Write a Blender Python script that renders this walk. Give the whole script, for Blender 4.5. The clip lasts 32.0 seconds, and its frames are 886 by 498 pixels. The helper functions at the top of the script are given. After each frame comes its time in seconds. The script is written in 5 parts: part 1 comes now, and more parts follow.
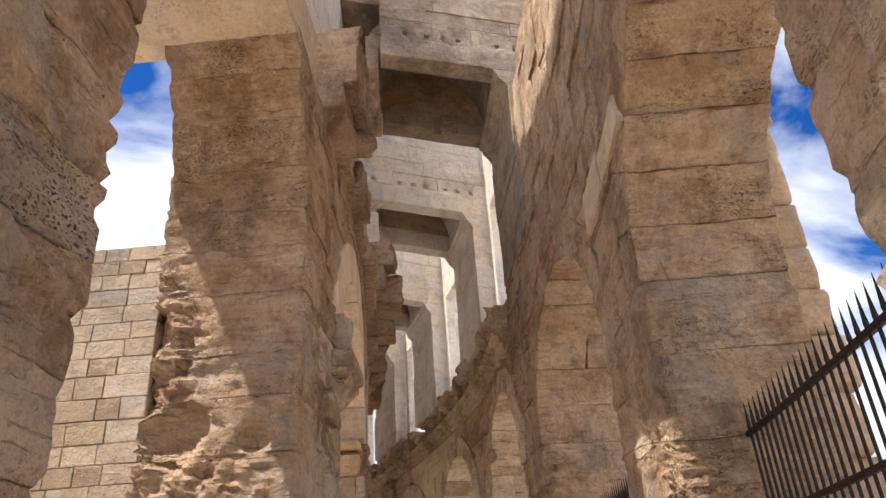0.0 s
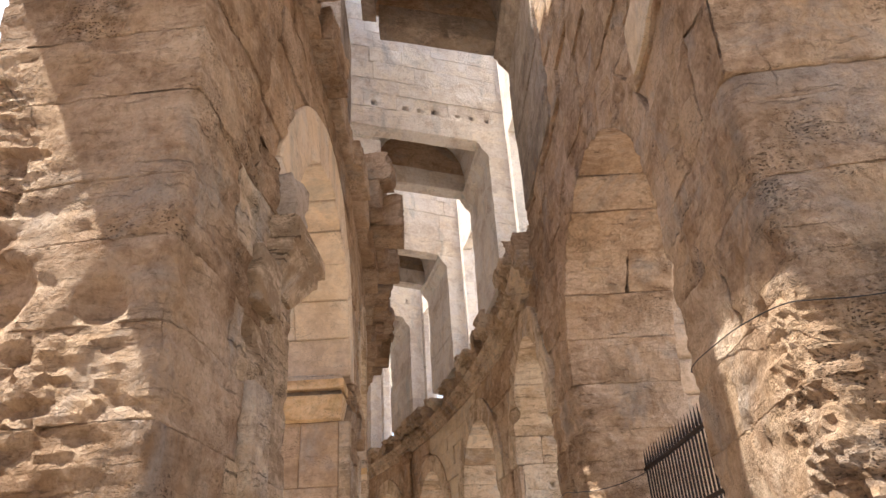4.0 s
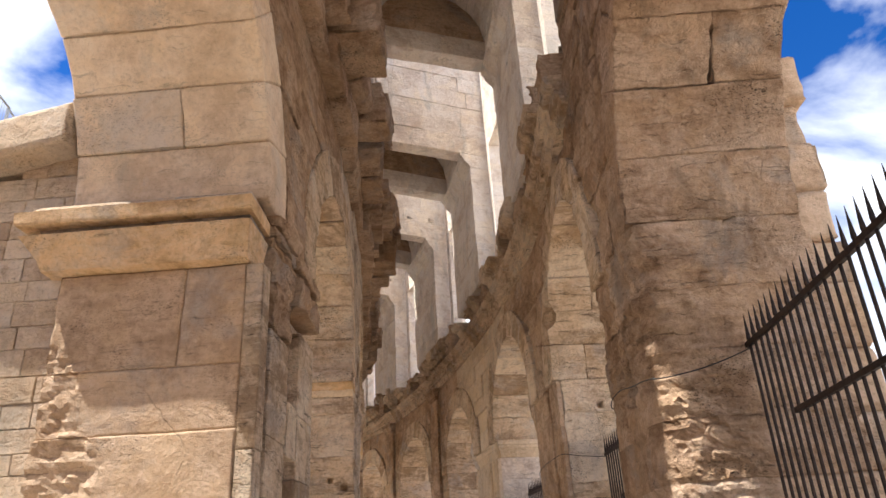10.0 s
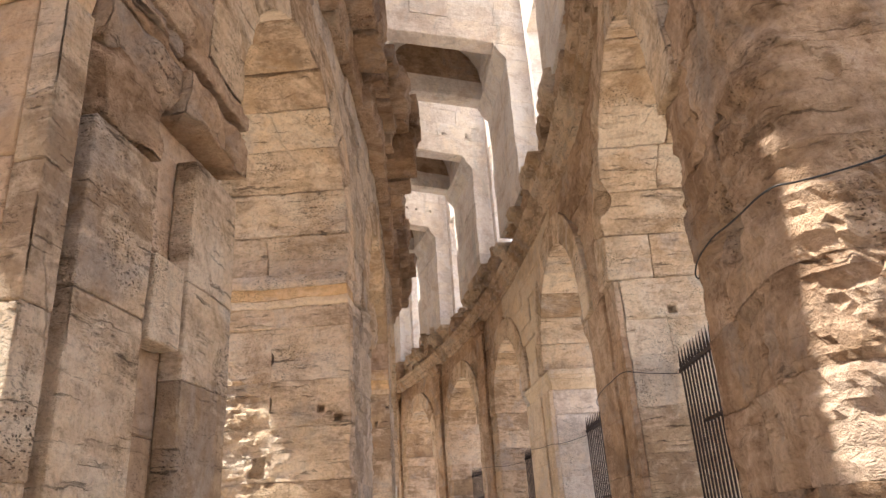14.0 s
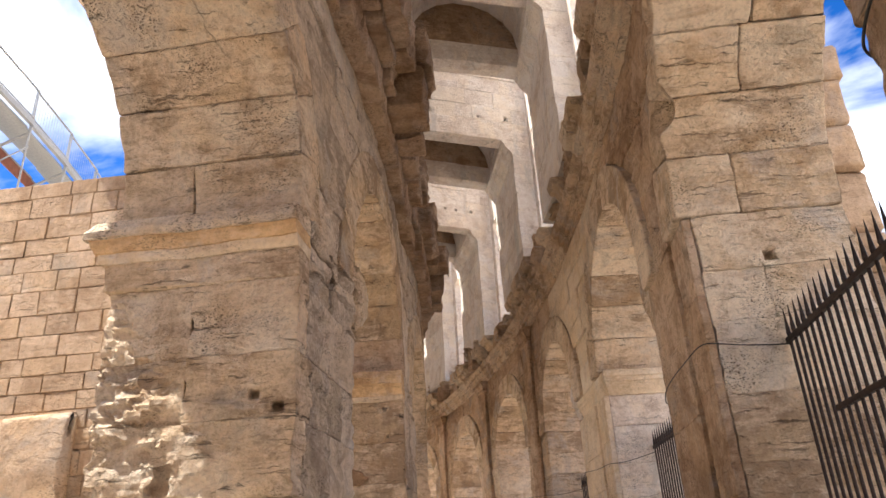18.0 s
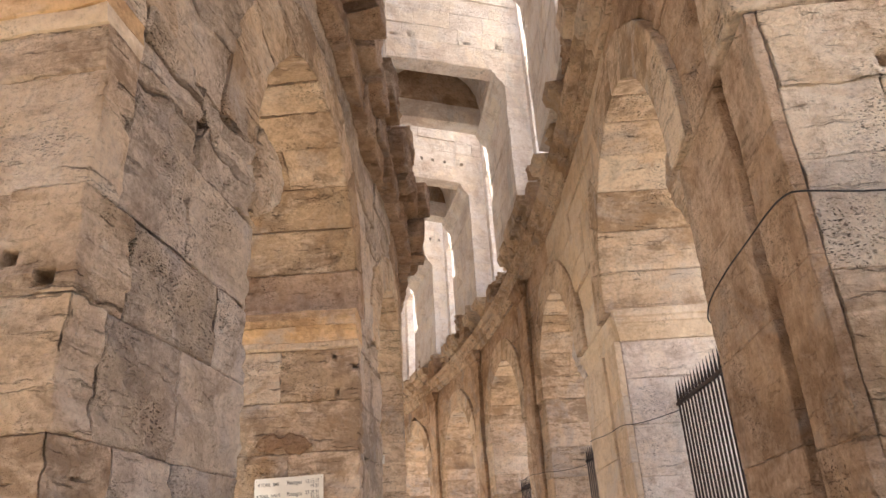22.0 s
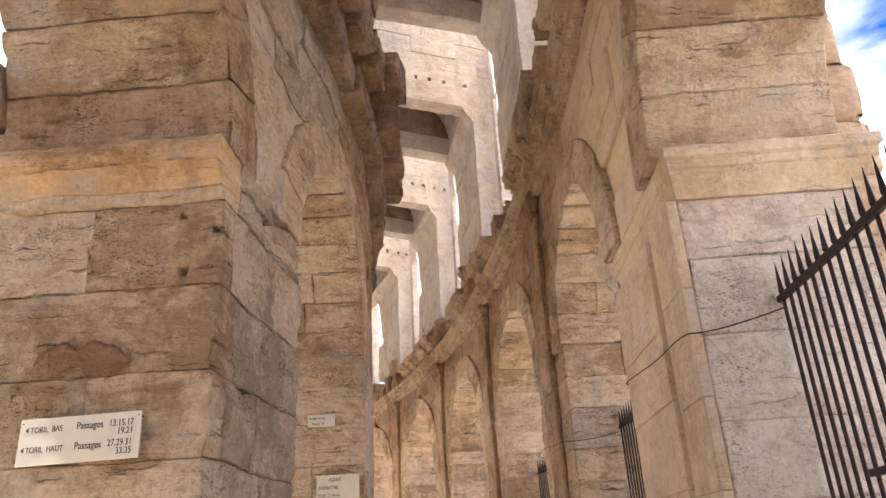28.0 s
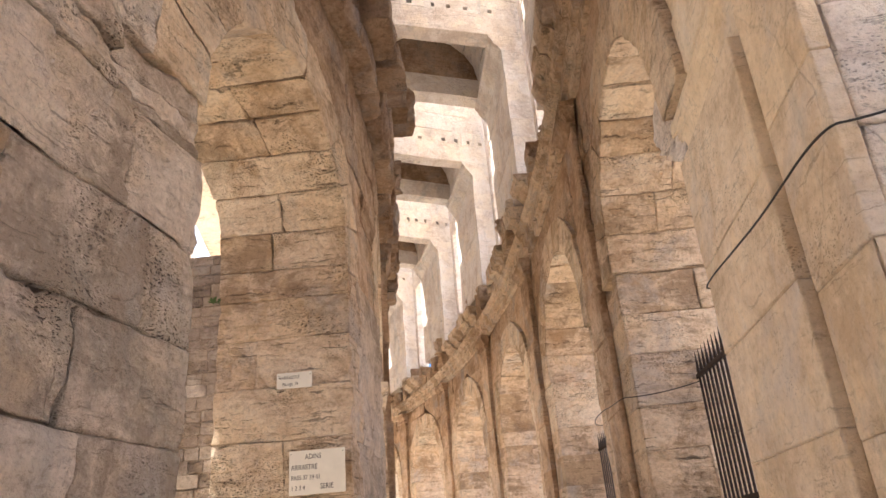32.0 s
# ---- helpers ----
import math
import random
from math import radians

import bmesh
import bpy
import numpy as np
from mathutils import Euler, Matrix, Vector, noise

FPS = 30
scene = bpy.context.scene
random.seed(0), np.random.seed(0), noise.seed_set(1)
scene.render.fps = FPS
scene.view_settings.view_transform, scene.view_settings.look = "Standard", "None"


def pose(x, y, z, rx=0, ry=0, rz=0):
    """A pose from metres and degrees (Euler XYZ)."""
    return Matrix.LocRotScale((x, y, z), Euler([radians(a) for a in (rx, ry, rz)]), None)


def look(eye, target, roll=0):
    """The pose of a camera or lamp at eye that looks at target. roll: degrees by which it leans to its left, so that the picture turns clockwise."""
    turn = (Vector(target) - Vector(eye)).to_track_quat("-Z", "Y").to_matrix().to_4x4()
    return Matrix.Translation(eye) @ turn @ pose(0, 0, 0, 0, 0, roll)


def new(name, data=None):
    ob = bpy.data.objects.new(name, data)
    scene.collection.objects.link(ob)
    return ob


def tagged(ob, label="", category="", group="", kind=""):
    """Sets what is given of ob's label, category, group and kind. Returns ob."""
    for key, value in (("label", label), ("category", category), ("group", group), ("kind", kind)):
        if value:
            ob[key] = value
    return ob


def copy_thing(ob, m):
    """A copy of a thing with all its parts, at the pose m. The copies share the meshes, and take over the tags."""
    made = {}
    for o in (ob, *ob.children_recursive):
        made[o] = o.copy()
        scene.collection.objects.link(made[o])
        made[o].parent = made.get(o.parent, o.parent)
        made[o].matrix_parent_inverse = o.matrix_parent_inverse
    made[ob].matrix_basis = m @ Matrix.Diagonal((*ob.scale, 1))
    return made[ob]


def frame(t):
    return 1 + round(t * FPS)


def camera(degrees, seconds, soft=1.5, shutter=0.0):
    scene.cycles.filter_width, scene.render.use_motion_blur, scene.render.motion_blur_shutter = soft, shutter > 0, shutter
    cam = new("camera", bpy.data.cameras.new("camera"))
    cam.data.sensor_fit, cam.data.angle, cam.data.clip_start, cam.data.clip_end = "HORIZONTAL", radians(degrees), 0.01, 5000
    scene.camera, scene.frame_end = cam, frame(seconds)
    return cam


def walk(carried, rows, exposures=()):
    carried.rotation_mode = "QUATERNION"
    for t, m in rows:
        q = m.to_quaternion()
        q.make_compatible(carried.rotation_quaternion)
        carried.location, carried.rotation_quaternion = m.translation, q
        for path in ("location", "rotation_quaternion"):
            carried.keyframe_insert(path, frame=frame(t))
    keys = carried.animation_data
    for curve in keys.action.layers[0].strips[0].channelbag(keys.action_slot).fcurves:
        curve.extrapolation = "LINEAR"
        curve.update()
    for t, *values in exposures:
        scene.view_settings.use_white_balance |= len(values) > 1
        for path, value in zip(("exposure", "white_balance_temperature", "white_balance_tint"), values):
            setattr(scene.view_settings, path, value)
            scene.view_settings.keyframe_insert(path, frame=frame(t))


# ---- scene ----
EXPO = 1.0
cam = camera(63.3, 32.0)
METRES, EYE, TILT, LEAN, TURN = 24.0, 1.6, 0.0, 0.0, 0.0
ROWS = [
    (0.0, 0.0, 0.0, 0.0, 1.77, 28.44, 3.27),
    (0.5, 0.0001, 0.0166, -0.0009, 1.73, 28.57, 3.1),
    (1.0, -0.0003, 0.0341, -0.0007, 2.0, 28.38, 2.99),
    (1.5, -0.0019, 0.0504, 0.0003, 2.37, 28.11, 2.92),
    (2.0, -0.0002, 0.066, 0.0001, 2.68, 27.94, 2.92),
    (2.5, 0.0013, 0.0817, -0.0002, 2.81, 27.77, 3.0),
    (3.0, 0.0018, 0.0976, 0.0007, 3.01, 27.59, 3.11),
    (3.5, 0.0052, 0.1125, 0.0005, 3.44, 27.47, 3.22),
    (5.5, 0.0223, 0.1702, 0.0004, 6.62, 27.53, 3.35),
    (6.0, 0.025, 0.1853, 0.0013, 7.32, 27.42, 3.43),
    (6.5, 0.0294, 0.2013, 0.0014, 7.84, 27.19, 3.35),
    (7.0, 0.0311, 0.2169, 0.0003, 8.14, 26.83, 3.03),
    (7.5, 0.0318, 0.2322, 0.0009, 8.15, 26.58, 2.66),
    (8.0, 0.0332, 0.2476, 0.001, 7.97, 26.49, 2.56),
    (8.5, 0.0312, 0.263, 0.0007, 7.73, 26.39, 2.64),
    (9.0, 0.0283, 0.2798, 0.0007, 7.61, 26.15, 2.77),
    (9.5, 0.0269, 0.2959, 0.001, 7.69, 25.55, 2.91),
    (10.0, 0.0231, 0.3125, 0.0005, 7.94, 24.76, 2.95),
    (10.5, 0.0215, 0.3269, 0.0007, 8.36, 24.05, 3.01),
    (11.0, 0.022, 0.3424, 0.0016, 8.78, 23.55, 3.08),
    (11.5, 0.0211, 0.3585, 0.0011, 9.39, 23.12, 3.25),
    (12.0, 0.0221, 0.3756, 0.0009, 10.07, 22.79, 3.34),
    (12.5, 0.0237, 0.3925, 0.0008, 10.88, 22.54, 3.41),
    (13.0, 0.0237, 0.4099, 0.0004, 11.73, 22.26, 3.38),
    (13.5, 0.0251, 0.426, 0.0003, 12.47, 21.91, 3.37),
    (14.0, 0.0259, 0.4414, 0.0012, 13.08, 21.54, 3.41),
    (14.5, 0.0244, 0.4579, 0.0022, 13.47, 21.37, 3.42),
    (16.5, 0.022, 0.5186, 0.0026, 15.37, 23.9, 3.85),
    (17.0, 0.0212, 0.5353, 0.0022, 16.42, 24.09, 3.78),
    (17.5, 0.0198, 0.5535, 0.0029, 17.36, 24.15, 3.39),
    (18.0, 0.0227, 0.5699, 0.0028, 18.06, 24.39, 2.83),
    (18.5, 0.0232, 0.5861, 0.0026, 18.35, 24.6, 2.29),
    (19.0, 0.0212, 0.6016, 0.0035, 18.53, 24.71, 1.98),
    (19.5, 0.0204, 0.6174, 0.0034, 18.74, 24.53, 2.04),
    (20.0, 0.0166, 0.6321, 0.0025, 19.14, 24.18, 2.34),
    (20.5, 0.0124, 0.646, 0.0035, 19.55, 23.87, 2.65),
    (21.0, 0.0112, 0.6608, 0.0035, 19.66, 23.77, 2.95),
    (21.5, 0.0085, 0.675, 0.003, 19.27, 23.72, 3.11),
    (22.0, 0.0052, 0.6891, 0.0037, 18.43, 23.61, 3.19),
    (22.5, 0.0056, 0.7046, 0.0038, 17.43, 23.35, 3.31),
    (23.0, 0.005, 0.7199, 0.0036, 16.83, 23.06, 3.42),
    (23.5, 0.0034, 0.7362, 0.005, 16.68, 22.84, 3.42),
    (24.0, 0.0046, 0.7526, 0.0048, 16.99, 22.75, 3.38),
    (24.5, 0.0024, 0.768, 0.004, 17.64, 22.72, 3.2),
    (25.0, -0.0, 0.7831, 0.0046, 18.34, 22.9, 3.02),
    (25.5, -0.0013, 0.7978, 0.0052, 18.9, 23.16, 2.92),
    (27.5, -0.018, 0.8566, 0.0046, 20.42, 23.87, 2.87),
    (28.0, -0.0215, 0.8708, 0.0055, 20.71, 23.46, 2.84),
    (28.5, -0.0232, 0.8856, 0.0058, 21.01, 22.98, 2.9),
    (29.0, -0.0276, 0.9008, 0.0049, 21.4, 22.55, 2.94),
    (29.5, -0.0307, 0.9158, 0.0059, 21.89, 22.43, 3.02),
    (30.0, -0.032, 0.9309, 0.0066, 22.49, 22.7, 3.19),
    (30.5, -0.0364, 0.9448, 0.0064, 23.3, 23.06, 3.42),
    (31.0, -0.0396, 0.9584, 0.0074, 24.29, 23.31, 3.69),
    (31.5, -0.0399, 0.9733, 0.0074, 25.37, 23.41, 4.01),
    (32.0, -0.0406, 0.9862, 0.0068, 26.35, 23.31, 4.22),
]
walk(cam, [(t, pose(0, 0, EYE, TILT, LEAN, TURN) @ pose(METRES * x, METRES * y, METRES * z, 90 + pitch, roll, yaw)) for t, x, y, z, yaw, pitch, roll in ROWS],
     exposures=[(0.0, EXPO - 0.5), (3.0, EXPO - 0.3), (6.0, EXPO + 0.35), (7.0, EXPO + 0.3), (9.0, EXPO - 0.1), (11.0, EXPO - 0.2), (12.0, EXPO - 0.1), (14.0, EXPO + 0.35), (17.0, EXPO + 0.12), (20.0, EXPO + 0.3), (22.0, EXPO + 0.55), (24.0, EXPO + 0.72), (28.0, EXPO + 0.5), (30.0, EXPO + 0.45), (32.0, EXPO + 0.8)])

# ---------------------------------------------------------------- light
SUN_AZ, SUN_EL = 24.0, 63.0          # the way the light travels, in plan; height of the sun
world = bpy.data.worlds.new("world")
scene.world = world
world.use_nodes = True
wn, wl = world.node_tree.nodes, world.node_tree.links
wn.clear()
sky = wn.new("ShaderNodeTexSky")
sky.sky_type = "NISHITA"
sky.sun_disc = False
sky.sun_elevation = radians(SUN_EL)
sky.sun_rotation = radians(270.0 - SUN_AZ)
sky.altitude, sky.air_density, sky.dust_density, sky.ozone_density = 20, 1.0, 0.3, 3.0
wtc = wn.new("ShaderNodeTexCoord")
wmap = wn.new("ShaderNodeMapping")
wmap.inputs["Scale"].default_value = (1.0, 1.6, 2.6)
wmap.inputs["Rotation"].default_value = (0.2, 0.1, 0.7)
wl.new(wtc.outputs["Generated"], wmap.inputs["Vector"])
cl = wn.new("ShaderNodeTexNoise")
cl.inputs["Scale"].default_value, cl.inputs["Detail"].default_value = 2.1, 8.0
cl.inputs["Roughness"].default_value, cl.inputs["Distortion"].default_value = 0.52, 0.5
wl.new(wmap.outputs["Vector"], cl.inputs["Vector"])
ramp = wn.new("ShaderNodeValToRGB")
ramp.color_ramp.elements[0].position, ramp.color_ramp.elements[1].position = 0.38, 0.62
wl.new(cl.outputs["Fac"], ramp.inputs["Fac"])
wmix = wn.new("ShaderNodeMixRGB")
wmix.inputs["Color2"].default_value = (8.4, 8.5, 8.7, 1)
wl.new(ramp.outputs["Color"], wmix.inputs["Fac"])
deep = wn.new("ShaderNodeHueSaturation")
deep.inputs["Hue"].default_value = 0.515
deep.inputs["Saturation"].default_value = 1.4
deep.inputs["Value"].default_value = 0.7
wl.new(sky.outputs["Color"], deep.inputs["Color"])
wl.new(deep.outputs["Color"], wmix.inputs["Color1"])
bg = wn.new("ShaderNodeBackground")
bg.inputs["Strength"].default_value = 0.15
wl.new(wmix.outputs["Color"], bg.inputs["Color"])
wout = wn.new("ShaderNodeOutputWorld")
wl.new(bg.outputs["Background"], wout.inputs["Surface"])

sun_data = bpy.data.lights.new("sun", "SUN")
sun_data.energy, sun_data.angle, sun_data.color = 5.0, radians(0.55), (1.0, 0.95, 0.87)
sun = new("sun", sun_data)
_ca, _sa = math.cos(radians(SUN_AZ)), math.sin(radians(SUN_AZ))
_ce, _se = math.cos(radians(SUN_EL)), math.sin(radians(SUN_EL))
sun.matrix_world = look((-_ca * _ce * 60, -_sa * _ce * 60, _se * 60), (0, 0, 0))


# ---------------------------------------------------------------- materials
def ramp_node(nt, fac, stops):
    n = nt.nodes.new("ShaderNodeValToRGB")
    e = n.color_ramp.elements
    while len(e) < len(stops):
        e.new(0.5)
    for el, (p, c) in zip(e, stops):
        el.position, el.color = p, (*c, 1)
    nt.links.new(fac, n.inputs["Fac"])
    return n.outputs["Color"]


def noise_node(nt, vec, scale, detail=4.0, rough=0.55, dist=0.0):
    n = nt.nodes.new("ShaderNodeTexNoise")
    n.inputs["Scale"].default_value, n.inputs["Detail"].default_value = scale, detail
    n.inputs["Roughness"].default_value, n.inputs["Distortion"].default_value = rough, dist
    nt.links.new(vec, n.inputs["Vector"])
    return n.outputs["Fac"]


def math_node(nt, op, a, b):
    n = nt.nodes.new("ShaderNodeMath")
    n.operation = op
    for k, v in enumerate((a, b)):
        if isinstance(v, (int, float)):
            n.inputs[k].default_value = v
        else:
            nt.links.new(v, n.inputs[k])
    return n.outputs[0]


def mix_node(nt, fac, a, b, mode="MIX"):
    n = nt.nodes.new("ShaderNodeMixRGB")
    n.blend_type = mode
    for k, v in zip(("Fac", "Color1", "Color2"), (fac, a, b)):
        if isinstance(v, (int, float)):
            n.inputs[k].default_value = v
        elif isinstance(v, tuple):
            n.inputs[k].default_value = (*v, 1)
        else:
            nt.links.new(v, n.inputs[k])
    return n.outputs["Color"]


def stone_material(name, dark, mid, light, stain, grain=1.0, strata=0.35, pits=0.5, vary=0.22):
    """Shelly limestone: broad patches, flat beds, pits, brown and grey stains."""
    m = bpy.data.materials.new(name)
    m.use_nodes = True
    nt = m.node_tree
    bsdf = nt.nodes["Principled BSDF"]
    tc = nt.nodes.new("ShaderNodeTexCoord")
    info = nt.nodes.new("ShaderNodeObjectInfo")
    shift = nt.nodes.new("ShaderNodeVectorMath")
    shift.operation = "MULTIPLY_ADD"
    shift.inputs[1].default_value = (1, 1, 1)
    both = nt.nodes.new("ShaderNodeCombineXYZ")
    for k in range(3):
        nt.links.new(math_node(nt, "MULTIPLY", info.outputs["Random"], (3.0, 7.0, 5.0)[k]), both.inputs[k])
    nt.links.new(tc.outputs["Object"], shift.inputs[0])
    nt.links.new(both.outputs[0], shift.inputs[2])
    pos, own = tc.outputs["Object"], shift.outputs[0]
    broad = noise_node(nt, pos, 0.5, 4.0, 0.6, 0.5)
    blot = noise_node(nt, own, 1.9, 8.0, 0.68, 0.4)
    fine = noise_node(nt, own, 13.0, 6.0, 0.7)
    flat = nt.nodes.new("ShaderNodeMapping")
    flat.inputs["Scale"].default_value = (1.0, 1.0, 3.6)
    nt.links.new(own, flat.inputs["Vector"])
    beds = noise_node(nt, flat.outputs["Vector"], 1.7, 7.0, 0.66, 1.2)
    tone = math_node(nt, "ADD", math_node(nt, "MULTIPLY", broad, 0.4), math_node(nt, "MULTIPLY", blot, 0.38))
    tone = math_node(nt, "ADD", tone, math_node(nt, "MULTIPLY", fine, 0.22))
    tone = math_node(nt, "ADD", tone, math_node(nt, "MULTIPLY", math_node(nt, "SUBTRACT", info.outputs["Random"], 0.5), vary))
    tone = math_node(nt, "ADD", tone, math_node(nt, "MULTIPLY", math_node(nt, "SUBTRACT", beds, 0.5), strata))
    col = ramp_node(nt, tone, [(0.41, dark), (0.5, mid), (0.59, light)])
    isle = ramp_node(nt, noise_node(nt, own, 1.25, 5.0, 0.55, 0.3), [(0.51, (0, 0, 0)), (0.56, (0.75, 0.75, 0.75))])
    cream = tuple(c * k for c, k in zip(mid, (1.14, 1.1, 0.98)))
    col = mix_node(nt, isle, col, mix_node(nt, 0.5, col, cream))
    drip = nt.nodes.new("ShaderNodeMapping")
    drip.inputs["Scale"].default_value = (1.0, 1.0, 0.38)
    nt.links.new(pos, drip.inputs["Vector"])
    crust = ramp_node(nt, noise_node(nt, drip.outputs["Vector"], 1.5, 7.0, 0.66, 0.5), [(0.56, (0, 0, 0)), (0.68, (0.5, 0.5, 0.5))])
    col = mix_node(nt, crust, col, tuple(0.55 * c for c in (mid[0] * 0.9, mid[1] * 1.02, mid[2] * 1.1)))
    stainn = noise_node(nt, pos, 0.95, 9.0, 0.66, 1.6)
    mask = ramp_node(nt, stainn, [(0.53, (0, 0, 0)), (0.66, (0.7, 0.7, 0.7))])
    col = mix_node(nt, mask, col, stain)
    spot = noise_node(nt, own, 5.2, 7.0, 0.72, 0.9)
    sm = ramp_node(nt, spot, [(0.57, (0, 0, 0)), (0.7, (0.6, 0.6, 0.6))])
    col = mix_node(nt, sm, col, tuple(0.55 * a + 0.35 * b for a, b in zip(stain, dark)))
    chalk = noise_node(nt, pos, 2.6, 8.0, 0.7, 0.7)
    cm = ramp_node(nt, chalk, [(0.58, (0, 0, 0)), (0.72, (0.55, 0.55, 0.55))])
    col = mix_node(nt, cm, col, tuple(min(1.0, c * 1.08) for c in light))
    grey = noise_node(nt, own, 0.8, 7.0, 0.68, 0.6)
    gm = ramp_node(nt, grey, [(0.54, (0, 0, 0)), (0.68, (0.65, 0.65, 0.65))])
    col = mix_node(nt, gm, col, (mid[1] * 1.02, mid[1] * 0.93, mid[1] * 0.86))
    # pits in loose swarms, stretched along the beds
    swarm = ramp_node(nt, noise_node(nt, own, 1.3, 3.0, 0.6), [(0.51, (0, 0, 0)), (0.64, (1, 1, 1))])
    lens = nt.nodes.new("ShaderNodeMapping")
    lens.inputs["Scale"].default_value = (1.0, 1.0, 1.9)
    nt.links.new(own, lens.inputs["Vector"])
    wob = nt.nodes.new("ShaderNodeMixRGB")
    wob.inputs["Fac"].default_value = 0.14
    wob_n = nt.nodes.new("ShaderNodeTexNoise")
    wob_n.inputs["Scale"].default_value, wob_n.inputs["Detail"].default_value = 7.0, 4.0
    nt.links.new(lens.outputs["Vector"], wob_n.inputs["Vector"])
    nt.links.new(lens.outputs["Vector"], wob.inputs["Color1"])
    nt.links.new(wob_n.outputs["Color"], wob.inputs["Color2"])
    holes = None
    for scale, lo, hi in ((38.0, 0.16, 0.36), (15.0, 0.08, 0.24)):
        vor = nt.nodes.new("ShaderNodeTexVoronoi")
        vor.inputs["Scale"].default_value = scale
        nt.links.new(wob.outputs["Color"], vor.inputs["Vector"])
        one = ramp_node(nt, vor.outputs["Distance"], [(lo, (0, 0, 0)), (hi, (1, 1, 1))])
        one = mix_node(nt, swarm, (1, 1, 1), one)
        holes = one if holes is None else mix_node(nt, 1.0, holes, one, "MULTIPLY")
    col = mix_node(nt, 0.72 * pits, col, mix_node(nt, 1.0, col, holes, "MULTIPLY"))
    speck = ramp_node(nt, noise_node(nt, own, 24.0, 6.0, 0.75, 0.3), [(0.33, (0.45, 0.41, 0.37)), (0.46, (1, 1, 1)), (0.64, (1.2, 1.2, 1.2))])
    col = mix_node(nt, 0.5 * min(1.0, pits + 0.1), col, speck, "MULTIPLY")
    # short dark fissures along the beds
    thin = nt.nodes.new("ShaderNodeMapping")
    thin.inputs["Scale"].default_value = (2.6, 2.6, 20.0)
    nt.links.new(wob.outputs["Color"], thin.inputs["Vector"])
    slit = ramp_node(nt, noise_node(nt, thin.outputs["Vector"], 1.0, 4.0, 0.6, 0.4), [(0.31, (0, 0, 0)), (0.39, (1, 1, 1))])
    col = mix_node(nt, min(0.6, 1.25 * strata), col, mix_node(nt, 1.0, col, slit, "MULTIPLY"))
    # a few wandering cracks
    crack = nt.nodes.new("ShaderNodeTexVoronoi")
    crack.feature = "DISTANCE_TO_EDGE"
    crack.inputs["Scale"].default_value = 0.85
    bent = nt.nodes.new("ShaderNodeMixRGB")
    bent.inputs["Fac"].default_value = 0.22
    bent_n = nt.nodes.new("ShaderNodeTexNoise")
    bent_n.inputs["Scale"].default_value, bent_n.inputs["Detail"].default_value = 2.6, 6.0
    nt.links.new(pos, bent_n.inputs["Vector"])
    nt.links.new(pos, bent.inputs["Color1"])
    nt.links.new(bent_n.outputs["Color"], bent.inputs["Color2"])
    nt.links.new(bent.outputs["Color"], crack.inputs["Vector"])
    rift = ramp_node(nt, crack.outputs["Distance"], [(0.0015, (0.25, 0.25, 0.25)), (0.006, (1, 1, 1))])
    rift = mix_node(nt, ramp_node(nt, noise_node(nt, pos, 0.9, 4.0), [(0.56, (0, 0, 0)), (0.66, (1, 1, 1))]), (1, 1, 1), rift)
    col = mix_node(nt, 0.45 * min(1.0, pits), col, mix_node(nt, 1.0, col, rift, "MULTIPLY"))
    nt.links.new(col, bsdf.inputs["Base Color"])
    bsdf.inputs["Roughness"].default_value = 0.93
    bsdf.inputs["Specular IOR Level"].default_value = 0.15
    h = math_node(nt, "ADD", math_node(nt, "MULTIPLY", blot, 1.6), math_node(nt, "MULTIPLY", beds, 0.9 * strata))
    h = math_node(nt, "ADD", h, math_node(nt, "ADD", math_node(nt, "MULTIPLY", fine, 0.9), math_node(nt, "MULTIPLY", spot, -0.5)))
    h = math_node(nt, "ADD", h, math_node(nt, "MULTIPLY", holes, 0.55 * pits))
    h = math_node(nt, "ADD", h, math_node(nt, "MULTIPLY", rift, 0.4 * pits))
    h = math_node(nt, "ADD", h, math_node(nt, "MULTIPLY", slit, min(0.5, strata)))
    h = math_node(nt, "ADD", h, math_node(nt, "MULTIPLY", math_node(nt, "ABSOLUTE", math_node(nt, "SUBTRACT", noise_node(nt, flat.outputs["Vector"], 4.5, 5.0, 0.6, 0.6), 0.5), 0.0), 0.9 * strata))
    h = math_node(nt, "ADD", h, math_node(nt, "MULTIPLY", noise_node(nt, own, 60.0, 3.0, 0.7), 0.16))
    bump = nt.nodes.new("ShaderNodeBump")
    bump.inputs["Strength"].default_value, bump.inputs["Distance"].default_value = 0.9 * grain, 0.055
    nt.links.new(h, bump.inputs["Height"])
    nt.links.new(bump.outputs["Normal"], bsdf.inputs["Normal"])
    return m


